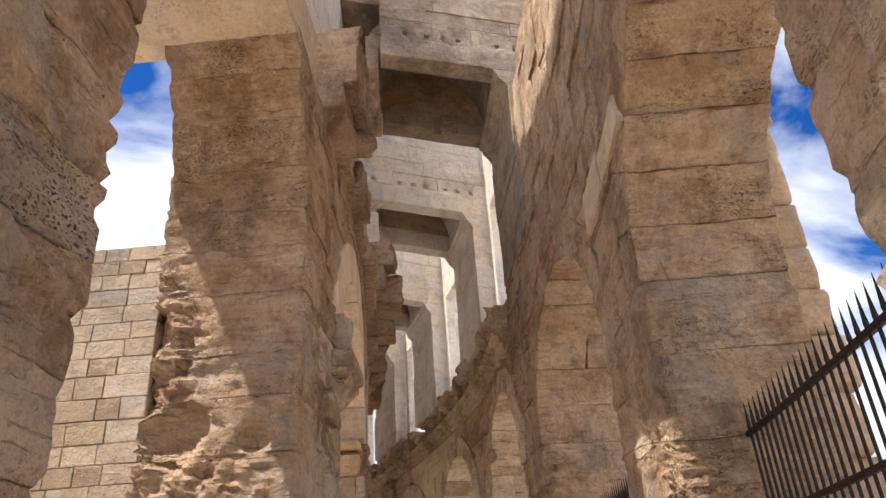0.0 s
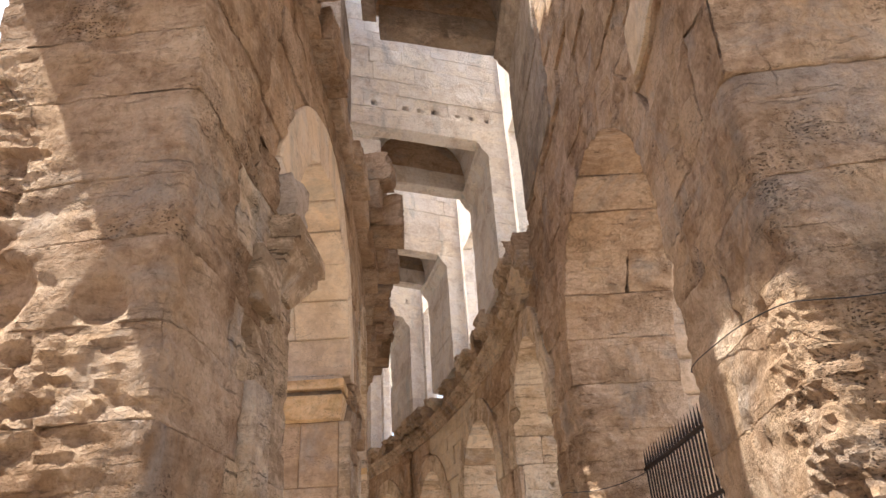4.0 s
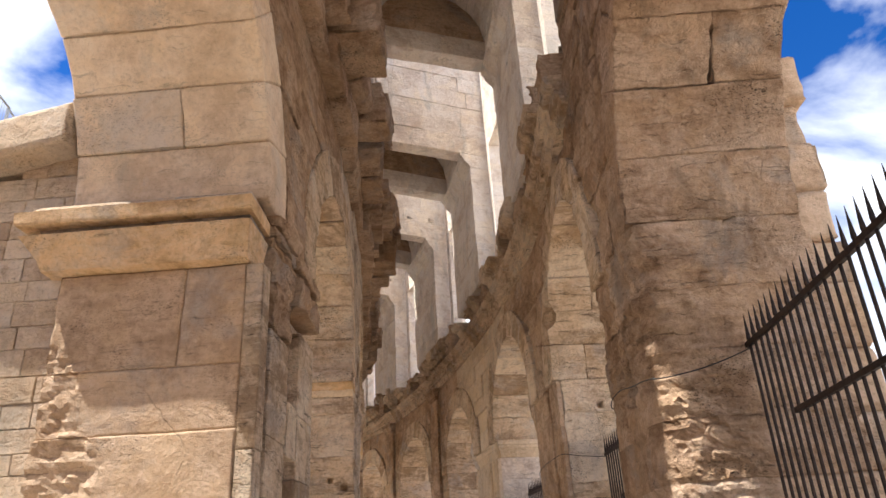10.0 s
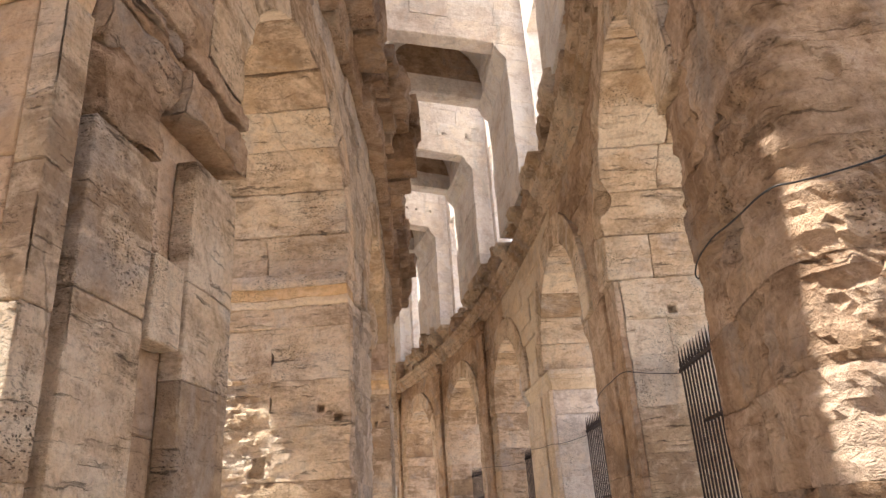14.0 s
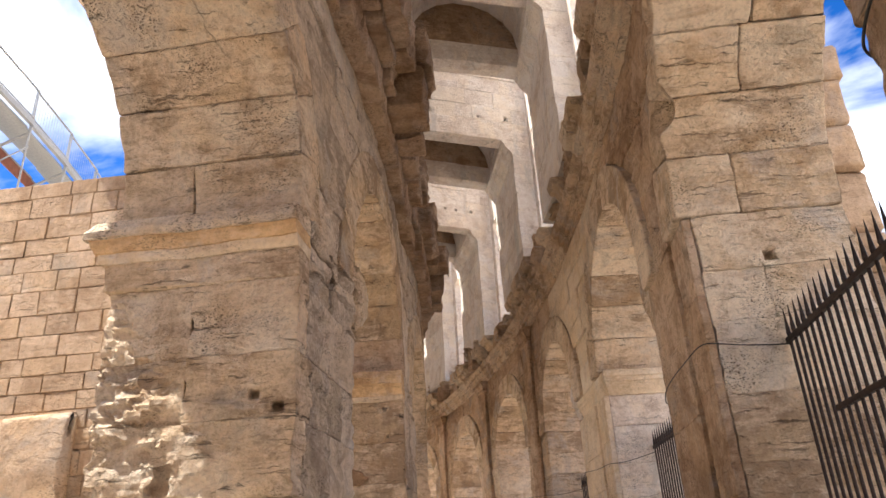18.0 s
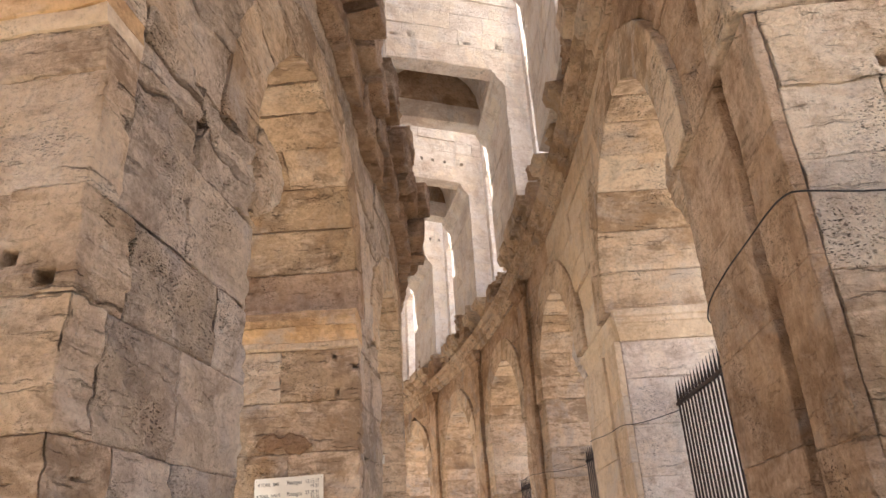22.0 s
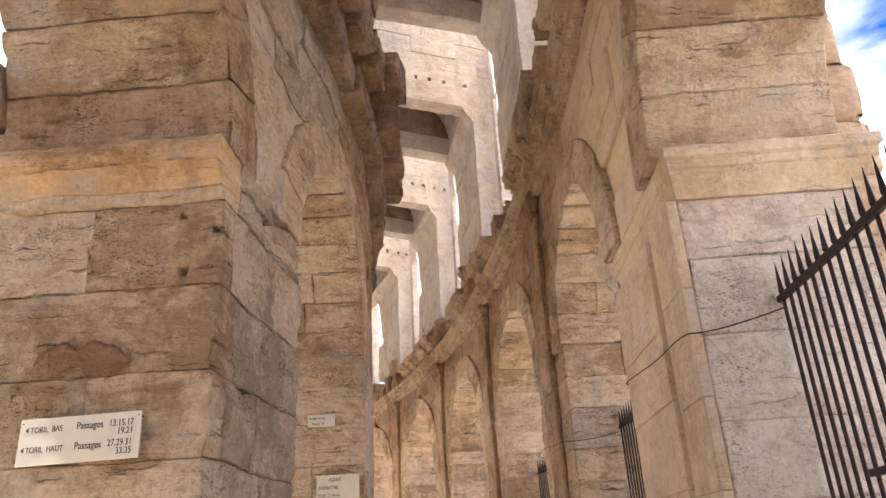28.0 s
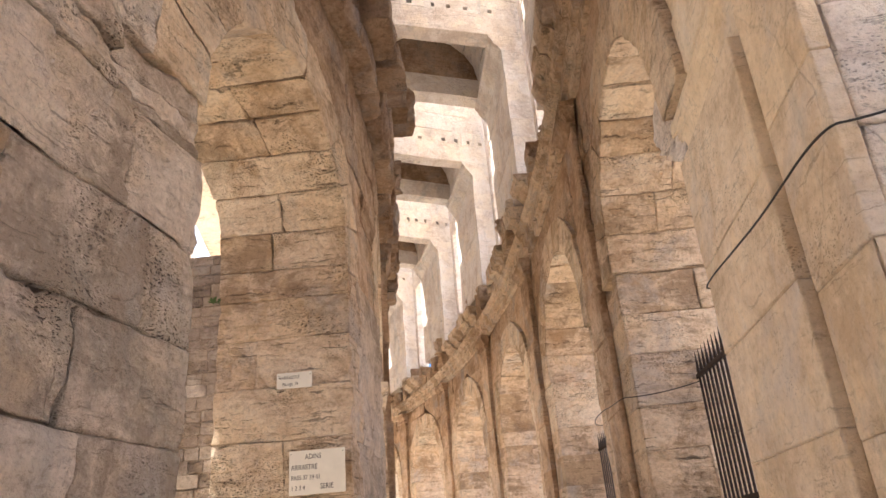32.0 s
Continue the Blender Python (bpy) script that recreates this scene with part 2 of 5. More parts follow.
def plain_material(name, color, rough=0.6, metal=0.0, scale=12.0, vary=0.25, bump=0.15):
    m = bpy.data.materials.new(name)
    m.use_nodes = True
    nt = m.node_tree
    bsdf = nt.nodes["Principled BSDF"]
    tc = nt.nodes.new("ShaderNodeTexCoord")
    f = noise_node(nt, tc.outputs["Object"], scale, 5.0, 0.6)
    lo, hi = tuple(c * (1 - vary) for c in color), tuple(min(1, c * (1 + vary)) for c in color)
    nt.links.new(ramp_node(nt, f, [(0.3, lo), (0.7, hi)]), bsdf.inputs["Base Color"])
    bsdf.inputs["Roughness"].default_value, bsdf.inputs["Metallic"].default_value = rough, metal
    b = nt.nodes.new("ShaderNodeBump")
    b.inputs["Strength"].default_value, b.inputs["Distance"].default_value = bump, 0.01
    nt.links.new(f, b.inputs["Height"])
    nt.links.new(b.outputs["Normal"], bsdf.inputs["Normal"])
    return m


M_STONE = stone_material("worn_limestone", (0.32, 0.205, 0.125), (0.54, 0.38, 0.26), (0.69, 0.525, 0.385), (0.29, 0.17, 0.098), 1.2, 0.25, 1.0, 0.07)
M_JAMB = stone_material("banded_limestone", (0.40, 0.285, 0.19), (0.68, 0.525, 0.38), (0.80, 0.665, 0.515), (0.43, 0.28, 0.16), 1.1, 0.45, 1.0, 0.16)
M_NEW = stone_material("dressed_limestone", (0.54, 0.41, 0.28), (0.70, 0.565, 0.415), (0.78, 0.66, 0.525), (0.54, 0.40, 0.26), 0.5, 0.2, 0.6, 0.04)
M_PALE = stone_material("bleached_limestone", (0.56, 0.45, 0.37), (0.77, 0.67, 0.59), (0.84, 0.76, 0.69), (0.50, 0.375, 0.285), 0.9, 0.3, 0.9, 0.08)
M_VAULT = stone_material("white_limestone", (0.68, 0.59, 0.52), (0.85, 0.78, 0.72), (0.90, 0.85, 0.81), (0.60, 0.48, 0.39), 0.8, 0.25, 0.6, 0.06)
M_TAN = stone_material("tan_dressed_limestone", (0.39, 0.27, 0.18), (0.56, 0.405, 0.28), (0.67, 0.51, 0.375), (0.38, 0.25, 0.155), 0.6, 0.25, 0.7, 0.05)
M_ASH = stone_material("ash_grey_limestone", (0.39, 0.31, 0.24), (0.65, 0.535, 0.43), (0.78, 0.67, 0.565), (0.36, 0.265, 0.19), 1.1, 0.25, 1.0, 0.14)
M_CREAM = stone_material("cream_limestone", (0.62, 0.475, 0.345), (0.77, 0.625, 0.485), (0.83, 0.71, 0.585), (0.60, 0.45, 0.31), 0.5, 0.2, 0.5, 0.05)
M_BROWN = stone_material("brown_weathered_limestone", (0.29, 0.185, 0.115), (0.50, 0.345, 0.235), (0.65, 0.485, 0.36), (0.26, 0.155, 0.09), 1.2, 0.3, 1.0, 0.1)
# darker grey stone; on vault 2 and radial wall 6 it stands in for shade
M_DARK_GREY = stone_material("dark_grey_limestone", (0.24, 0.185, 0.145), (0.40, 0.32, 0.26), (0.53, 0.44, 0.365), (0.24, 0.175, 0.125), 0.9, 0.3, 0.8, 0.12)
M_RUBBLE = stone_material("small_block_masonry", (0.44, 0.32, 0.225), (0.61, 0.48, 0.36), (0.70, 0.58, 0.46), (0.46, 0.335, 0.23), 0.8, 0.2, 0.6, 0.16)
M_OCHRE = stone_material("ochre_stained_limestone", (0.46, 0.29, 0.15), (0.68, 0.47, 0.275), (0.77, 0.585, 0.40), (0.40, 0.25, 0.14), 0.6, 0.3, 0.7, 0.06)
M_IRON = plain_material("dark_iron", (0.035, 0.022, 0.018), 0.55, 0.6, 30.0, 0.5)
M_CABLE = plain_material("black_rubber", (0.02, 0.018, 0.017), 0.5, 0.0, 20.0, 0.2)
M_SIGN = plain_material("white_enamel", (0.80, 0.77, 0.70), 0.4, 0.0, 6.0, 0.05, 0.03)
M_INK = plain_material("dark_ink", (0.05, 0.05, 0.055), 0.6, 0.0, 20.0, 0.2, 0.0)
M_STEEL = plain_material("galvanised_steel", (0.30, 0.32, 0.34), 0.5, 0.6, 20.0, 0.15)
M_LEAF = plain_material("weed_leaf", (0.07, 0.12, 0.03), 0.7, 0.0, 8.0, 0.4)
M_GROUND = stone_material("worn_paving", (0.46, 0.38, 0.29), (0.62, 0.53, 0.42), (0.70, 0.62, 0.52), (0.44, 0.35, 0.26), 0.8, 0.0, 0.4)
M_PLASTER = plain_material("pink_plaster", (0.62, 0.42, 0.33), 0.9, 0.0, 1.5, 0.15)
M_TILE = plain_material("clay_roof_tile", (0.42, 0.19, 0.11), 0.85, 0.0, 5.0, 0.35)
M_BLUE = plain_material("blue_painted_plank", (0.16, 0.30, 0.52), 0.5, 0.0, 6.0, 0.2)
M_RUST = plain_material("red_brown_board", (0.20, 0.07, 0.045), 0.7, 0.0, 6.0, 0.25)
M_SHUTTER = plain_material("grey_shutter_paint", (0.25, 0.27, 0.28), 0.6, 0.0, 9.0, 0.15)

# ---------------------------------------------------------------- plan
CX, CY = -57.9, 9.0                   # the middle of the curve that the gallery follows
R_IN, R_IN_BACK = 56.4, 54.6          # inner arcade: face towards the gallery, back
R_OUT, R_OUT_BACK = 60.0, 61.6        # outer arcade
Z_SPRING, Z_CORNICE, Z_LEDGE = 4.83, 7.85, 9.25
RING = 0.62
DEG = math.pi / 180.0
# pier: degrees of its near and far edge
IN_PIERS = [(-15.0, -12.8), (-8.7, -6.1), (-2.4, 0.02), (4.0, 6.1), (10.15, 12.2), (16.4, 18.4), (21.55, 24.0), (27.6, 29.8), (33.4, 35.6), (39.2, 41.4), (45.0, 47.2), (50.8, 53.0)]
OUT_PIERS = [(-14.6, -12.4), (-8.2, -6.0), (-1.9, 0.3), (5.1, 6.95), (11.2, 13.2), (17.1, 19.4), (22.7, 24.9), (28.5, 30.7), (34.2, 36.4), (40.0, 42.2), (45.8, 48.0), (51.6, 53.8)]
VAULTS = [(-8.9, -5.9), (-2.6, 0.4), (3.8, 6.8), (10.0, 13.0), (16.6, 19.6), (22.3, 25.3), (28.1, 31.1), (33.9, 36.9), (39.7, 42.7), (45.5, 48.5), (51.3, 54.3)]


def at(phi, r, z):
    return Vector((CX + r * math.cos(phi * DEG), CY + r * math.sin(phi * DEG), z))


def face_in(phi):
    """How far the inner arcade's face stands out into the gallery."""
    return np.interp(phi, (-7.0, -1.2, 5.0, 11.4, 17.5, 21.5, 24.0, 28.5, 34.0), (0.15, 0.08, 0.0, 0.0, 0.12, 0.5, 0.5, 0.2, 0.0))


def back_in(phi):
    return np.interp(phi, (18.4, 21.4, 24.0, 27.5), (0.0, 0.85, 0.85, 0.0))


def face_out(phi):
    return np.interp(phi, (0.3, 5.1, 6.95, 11.0), (0.0, -0.2, -0.2, 0.0))


def warped(f, side):
    """Bends a stone's map so that it follows the uneven line of the arcade."""
    if not side:
        return f

    def g(u, v, w):
        phi, r, z = f(u, v, w)
        if side == "in":
            t = np.clip((r - R_IN_BACK) / (R_IN - R_IN_BACK), 0.0, 1.0)
            return phi, r + t * face_in(phi) + (1 - t) * back_in(phi), z
        t = np.clip((R_OUT_BACK - r) / (R_OUT_BACK - R_OUT), 0.0, 1.0)
        return phi, r + t * face_out(phi), z
    return g


# ---------------------------------------------------------------- mesh tools
rng = random.Random(7)


def part(name, bm, material, parent, label=""):
    me = bpy.data.meshes.new(name)
    bm.to_mesh(me)
    bm.free()
    return hang(name, me, material, parent, label)


def hang(name, me, material, parent, label=""):
    if material and not me.materials:
        me.materials.append(material)
    ob = new(name, me)
    if parent is not None:
        ob.parent = parent
    if label:
        ob["label"] = label
    return ob


def thing(name, label, category, group="", kind=""):
    return tagged(new(name), label, category, group, kind)


def lines(length, res, bev, extra, soft=True):
    b = min(bev * 1.3 / length, 0.2)
    n = max(1, round(length / res))
    out = {0.0, 1.0, b, 1 - b}
    if soft and b < 0.08:
        out |= {2.4 * b, 1 - 2.4 * b}
    lo_, hi_ = (2.4 * b, 1 - 2.4 * b) if soft and b < 0.08 else (b, 1 - b)
    out |= {lo_ + (hi_ - lo_) * k / n for k in range(1, n)}
    for lo, hi in extra:
        out |= {lo, lo + 0.006 / length, hi - 0.006 / length, hi}
    return sorted(out)


def block_mesh(name, f, size, res=0.16, amp=0.02, bev=0.005, holes=(), bites=(), chip=0.05, gap=0.0008, ledge=0.0, rough=(), corner=None):
    """A worn stone. f maps arrays u (along the gallery), v (outwards), w (up), each 0 to 1, to degrees, radius, height.
    holes: (axis, side, (a0, a1), (b0, b1), depth), sockets cut in one face. bites: (degrees, radius, height, size, push), scooped hollows."""
    ex = [[], [], []]
    for ax, _, a, b, _ in holes:
        o = [k for k in (0, 1, 2) if k != ax]
        ex[o[0]].append(a)
        ex[o[1]].append(b)
    soft = res < 0.25
    if rough:
        q = np.array([[0, 0, 0], [1, 0, 0], [0, 1, 0], [1, 1, 0], [0, 0, 1], [1, 0, 1], [0, 1, 1], [1, 1, 1], [0, 0.5, 0.5]], float)
        ph, rr, zz = f(q[:, 0], q[:, 1], q[:, 2])
        ph, rr, zz = np.broadcast_to(ph, 9), np.broadcast_to(rr, 9), np.broadcast_to(zz, 9)
        rough = [z for z in rough if min((at(a, b, c) - at(*z[:3])).length for a, b, c in zip(ph, rr, zz)) < z[3] + 0.25]
        if rough:
            res = min(res, 0.042)
    crisp = set()
    L = [lines(size[k], res, bev, ex[k], soft) for k in range(3)]
    n = [len(x) for x in L]
    idx, co = {}, []

    def vid(i, j, k):
        key = (i, j, k)
        if key not in idx:
            idx[key] = len(co)
            co.append(key)
        return idx[key]

    faces = []
    for ax in range(3):
        a, b = [k for k in (0, 1, 2) if k != ax]
        for s in (0, n[ax] - 1):
            for i in range(n[a] - 1):
                for j in range(n[b] - 1):
                    q = []
                    for di, dj in ((0, 0), (1, 0), (1, 1), (0, 1)):
                        t = [0, 0, 0]
                        t[ax], t[a], t[b] = s, i + di, j + dj
                        q.append(vid(*t))
                    flip = (s == 0) ^ (ax == 1)
                    faces.append(q[::-1] if flip else q)
    ijk = np.array(co)
    uvw = np.stack([np.array(L[k])[ijk[:, k]] for k in range(3)], 1)
    ext = [(ijk[:, k] == 0).astype(float) - (ijk[:, k] == n[k] - 1).astype(float) for k in range(3)]
    cnt = sum(np.abs(e) for e in ext)
    phi, r, z = f(uvw[:, 0], uvw[:, 1], uvw[:, 2])
    p0 = np.stack([CX + r * np.cos(phi * DEG), CY + r * np.sin(phi * DEG), z], 1)
    off = Vector((rng.uniform(-50, 50), rng.uniform(-50, 50), rng.uniform(-50, 50)))
    for m in range(len(co)):
        if cnt[m] >= 2:
            v = Vector(p0[m])
            e = bev * (0.6 + 0.9 * abs(noise.noise(v * 4.0)))
            c = noise.noise(v * 2.1 + off)
            if c > 0.22:
                e += chip * (c - 0.22) * 3.0
            for k in range(3):
                uvw[m, k] += ext[k][m] * min(e / size[k], 0.3)
    g = [gap / s for s in size]
    uvw = np.stack([g[k] + uvw[:, k] * (1 - 2 * g[k]) for k in range(3)], 1)
    for ax, side, a, b, depth in holes:
        o = [k for k in (0, 1, 2) if k != ax]
        inside = (uvw[:, o[0]] > a[0] + 0.003 / size[o[0]]) & (uvw[:, o[0]] < a[1] - 0.003 / size[o[0]]) & \
                 (uvw[:, o[1]] > b[0] + 0.003 / size[o[1]]) & (uvw[:, o[1]] < b[1] - 0.003 / size[o[1]])
        on = inside & (ijk[:, ax] == (0 if side == 0 else n[ax] - 1))
        uvw[on, ax] += (1 if side == 0 else -1) * depth / size[ax]
    phi, r, z = f(uvw[:, 0], uvw[:, 1], uvw[:, 2])
    if corner:
        # a corner worn round: degrees, radius, way in from the face, size
        cp, cr, way, big, top = corner
        x, y = (phi - cp) * DEG * cr, (r - cr) * way
        q = big * (0.8 + 0.2 * np.sin(z * 3.1 + cp)) * (np.clip((top - z) / 0.6, 0.3, 1.0) if top else 1.0)
        dist = np.hypot(q - x, q - y)
        cut = (x < q) & (y < q) & (dist > q)
        k = np.where(cut, q / np.maximum(dist, 1e-6), 1.0)
        phi = np.where(cut, cp + (q - (q - x) * k) / cr / DEG, phi)
        r = np.where(cut, cr + way * (q - (q - y) * k), r)
    p = np.stack([CX + r * np.cos(phi * DEG), CY + r * np.sin(phi * DEG), z], 1)
    for bp, br, bz, bs, push in bites:
        c = np.array(at(bp, br, bz))
        d = p - c
        hit = (d ** 2).sum(1) < bs * bs
        if hit.any():
            w = np.array(push) / np.linalg.norm(push)
            along = d[hit] @ w
            perp = d[hit] - along[:, None] * w
            reach = np.sqrt(np.maximum(bs * bs - (perp ** 2).sum(1), 0))
            p[hit] = c + perp + reach[:, None] * w
    if amp > 0:
        mid = Vector(p.mean(0))
        for m in range(len(co)):
            v = Vector(p[m])
            d = noise.noise_vector(v * 1.7) * amp + noise.noise_vector(v * 5.5) * (amp * 0.42)
            if res < 0.2:
                d += noise.noise_vector(v * 12.0) * (amp * 0.34) + noise.noise_vector(v * 26.0) * (amp * 0.24)
            bed = 0.0
            if ledge > 0:
                # broken beds and spalled patches with sharp rims
                fade = min(1.0, max(0.0, noise.noise(v * 0.9) * 3.0 + 0.4))
                bed = noise.noise(Vector((v.x * 1.3, v.y * 1.3, v.z * 7.5)))
                bed = ledge * (0.5 if bed > 0.1 else -0.2) * fade
                spall = noise.noise(Vector((v.x * 2.6, v.y * 2.6, v.z * 4.6)) + Vector((9.0, 4.0, 2.0))) + 0.4 * noise.noise(v * 9.0)
                bed += ledge * 0.8 * min(1.0, max(0.0, (spall - 0.24) * 7.0))
            for rp, rr, rz, rs, ra in rough:
                w = 1.0 - (v - at(rp, rr, rz)).length / rs
                if w > 0:
                    crisp.add(m)
                    w = min(1.0, 2.5 * w) * ra
                    flat = Vector((v.x * 3.0, v.y * 3.0, v.z * 7.0))
                    d += noise.noise_vector(flat) * (w * 0.6) + noise.noise_vector(flat * 2.6) * (w * 0.4) + noise.noise_vector(v * 23.0) * (w * 0.4)
                    bed += w * (0.9 if noise.noise(flat * 1.9 + Vector((3, 8, 1))) > 0.05 else -0.1)
            if bed:
                out = mid - v
                out.z = 0.0
                d = d + out.normalized() * bed
            p[m] += (d.x, d.y, d.z * 0.5)
    me = bpy.data.meshes.new(name)
    me.from_pydata(p.tolist(), [], faces)
    me.polygons.foreach_set("use_smooth", [soft and not (crisp and crisp.issuperset(q)) for q in faces])
    return me


def polar(p0, p1, r0, r1, z0, z1, skew=0.0):
    """The map of a stone between two angles, two radii and two heights; an angle or radius may be a function of the height."""
    def f(u, v, w):
        z = z0 + (z1 - z0) * w
        a, b = (q(z) if callable(q) else q for q in (p0, p1))
        c, d = (q(z) if callable(q) else q for q in (r0, r1))
        rr = c + (d - c) * v
        return a + (b - a) * u + skew * (rr - 59.6), rr, z
    return f


def stone(parent, name, mat, p0, p1, r0, r1, z0, z1, label="", skew=0.0, side="", **kw):
    zm = 0.5 * (z0 + z1)
    a, b = (q(np.array([zm]))[0] if callable(q) else q for q in (p0, p1))
    c, d = (q(np.array([zm]))[0] if callable(q) else q for q in (r0, r1))
    size = (max(0.08, abs(b - a) * DEG * 0.5 * (c + d)), max(0.05, abs(d - c)), max(0.03, z1 - z0))
    return hang(name, block_mesh(name, warped(polar(p0, p1, r0, r1, z0, z1, skew), side), size, **kw), mat, parent, label)


def metres(d, r):
    return d / r / DEG


def profile(steps):
    """Overhang in metres as a function of height, from (height, overhang) pairs."""
    zs, os_ = [s[0] for s in steps], [s[1] for s in steps]
    return lambda z: np.interp(z, zs, os_)


def moulded(parent, name, mat, p0, p1, r0, r1, steps, sides=(1, 1, 1, 1), label="", res=0.25, amp=0.006, bev=0.008, skew=0.0, side="", **kw):
    """A stone with a moulded profile that juts out on the given sides (near, far, inner, outer)."""
    pr = profile(steps)
    z0, z1 = steps[0][0], steps[-1][0]
    rm = 0.5 * (r0 + r1)

    def f(u, v, w):
        z = z0 + (z1 - z0) * w
        o = pr(z)
        a, b = p0 - sides[0] * metres(o, rm), p1 + sides[1] * metres(o, rm)
        c, d = r0 - sides[2] * o, r1 + sides[3] * o
        rr = c + (d - c) * v
        return a + (b - a) * u + skew * (rr - 59.6), rr, z
    size = ((p1 - p0) * DEG * rm, r1 - r0, z1 - z0)
    ws = [(s[0] - z0) / (z1 - z0) for s in steps[1:-1]]
    me = profile_mesh(name, warped(f, side), size, ws, res, amp, bev, **kw)
    return hang(name, me, mat, parent, label)


def profile_mesh(name, f, size, ws, res, amp, bev, **kw):
    half = 0.006 / size[2]
    pairs = [(w - half, w + half) for w in ws]
    return block_mesh_levels(name, f, size, sorted({q for p in pairs for q in p}), res, amp, bev, **kw)


def block_mesh_levels(name, f, size, levels, res, amp, bev, bites=()):
    nu, nv = max(2, round(size[0] / res)), max(2, round(size[1] / res))
    us, vs, ws = np.linspace(0, 1, nu + 1), np.linspace(0, 1, nv + 1), [0.0, *[x for x in levels if 0.01 < x < 0.99], 1.0]
    ring = [(u, 0.0) for u in us] + [(1.0, v) for v in vs[1:]] + [(u, 1.0) for u in us[::-1][1:]] + [(0.0, v) for v in vs[::-1][1:-1]]
    n = len(ring)
    U = np.array([q[0] for q in ring] * len(ws) + [0.5, 0.5])
    V = np.array([q[1] for q in ring] * len(ws) + [0.5, 0.5])
    W = np.array([w for w in ws for _ in ring] + [0.0, 1.0])
    phi, r, z = f(U, V, W)
    p = np.stack([CX + r * np.cos(phi * DEG), CY + r * np.sin(phi * DEG), z], 1)
    for bp, br, bz, bs, push in bites:
        c = np.array(at(bp, br, bz))
        d = p - c
        hit = (d ** 2).sum(1) < bs * bs
        if hit.any():
            w = np.array(push) / np.linalg.norm(push)
            perp = d[hit] - (d[hit] @ w)[:, None] * w
            p[hit] = c + perp + np.sqrt(np.maximum(bs * bs - (perp ** 2).sum(1), 0))[:, None] * w
    for m in range(len(p)):
        v = Vector(p[m])
        d = noise.noise_vector(v * 2.3) * amp + noise.noise_vector(v * 8.0) * amp * 0.6
        p[m] += (d.x, d.y, d.z)
    faces = []
    for k in range(len(ws) - 1):
        for i in range(n):
            j = (i + 1) % n
            faces.append((k * n + i, k * n + j, (k + 1) * n + j, (k + 1) * n + i))
    top = (len(ws) - 1) * n
    for i in range(n):
        j = (i + 1) % n
        faces.append((len(p) - 2, j, i))
        faces.append((len(p) - 1, top + i, top + j))
    me = bpy.data.meshes.new(name)
    me.from_pydata(p.tolist(), [], faces)
    me.polygons.foreach_set("use_smooth", [False] * len(faces))
    return me


# ---------------------------------------------------------------- ground
def build_ground():
    bm = bmesh.new()
    n = 48
    rings = [0.0, 30.0, 60.0, 120.0, 400.0, 1500.0, 4000.0]
    prev = None
    c = bm.verts.new((0, 0, -0.02))
    for rr in rings[1:]:
        cur = [bm.verts.new((rr * math.cos(2 * math.pi * k / n), rr * math.sin(2 * math.pi * k / n), -0.02)) for k in range(n)]
        for k in range(n):
            if prev is None:
                bm.faces.new((c, cur[k], cur[(k + 1) % n]))
            else:
                bm.faces.new((prev[k], cur[k], cur[(k + 1) % n], prev[(k + 1) % n]))
        prev = cur
    g = part("ground", bm, M_GROUND, None)
    tagged(g, "pale worn stone ground round the arena", "ground", kind="structure")


build_ground()


# ---------------------------------------------------------------- arcades
def arch_centre(piers, k):
    """The arch before pier k: its middle angle and half its span in degrees."""
    return 0.5 * (piers[k - 1][1] + piers[k][0]), 0.5 * (piers[k][0] - piers[k - 1][1])


def courses(z0, z1, mean, r):
    n = max(1, round((z1 - z0) / mean))
    cuts = [z0 + (z1 - z0) * (k + (r.uniform(-0.16, 0.16) if 0 < k < n else 0)) / n for k in range(n + 1)]
    return list(zip(cuts, cuts[1:]))


def scoops(near, far, inner, z0, z1, count, seed, sizes=(0.12, 0.3), jamb=0.4):
    """Random hollows in a worn pier: in the face towards the gallery, or, for a share of them, in the near side."""
    r = random.Random(seed)
    out = []
    for _ in range(count):
        s, z = r.uniform(*sizes), r.uniform(z0, z1)
        if r.random() < jamb:
            rr = r.uniform(R_IN_BACK, R_IN) if inner else r.uniform(R_OUT, R_OUT_BACK)
            a = near * DEG
            out.append((near - metres(s * r.uniform(0.5, 0.85), rr), rr, z, s, (-math.sin(a), math.cos(a), r.uniform(-0.3, 0.3))))
        else:
            ph = r.uniform(near, far)
            a = ph * DEG
            d = -1 if inner else 1
            rr = (R_IN + float(face_in(ph)) if inner else R_OUT + float(face_out(ph))) - d * s * r.uniform(0.5, 0.85)
            out.append((ph, rr, z, s, (d * math.cos(a), d * math.sin(a), r.uniform(-0.3, 0.3))))
    return tuple(out)


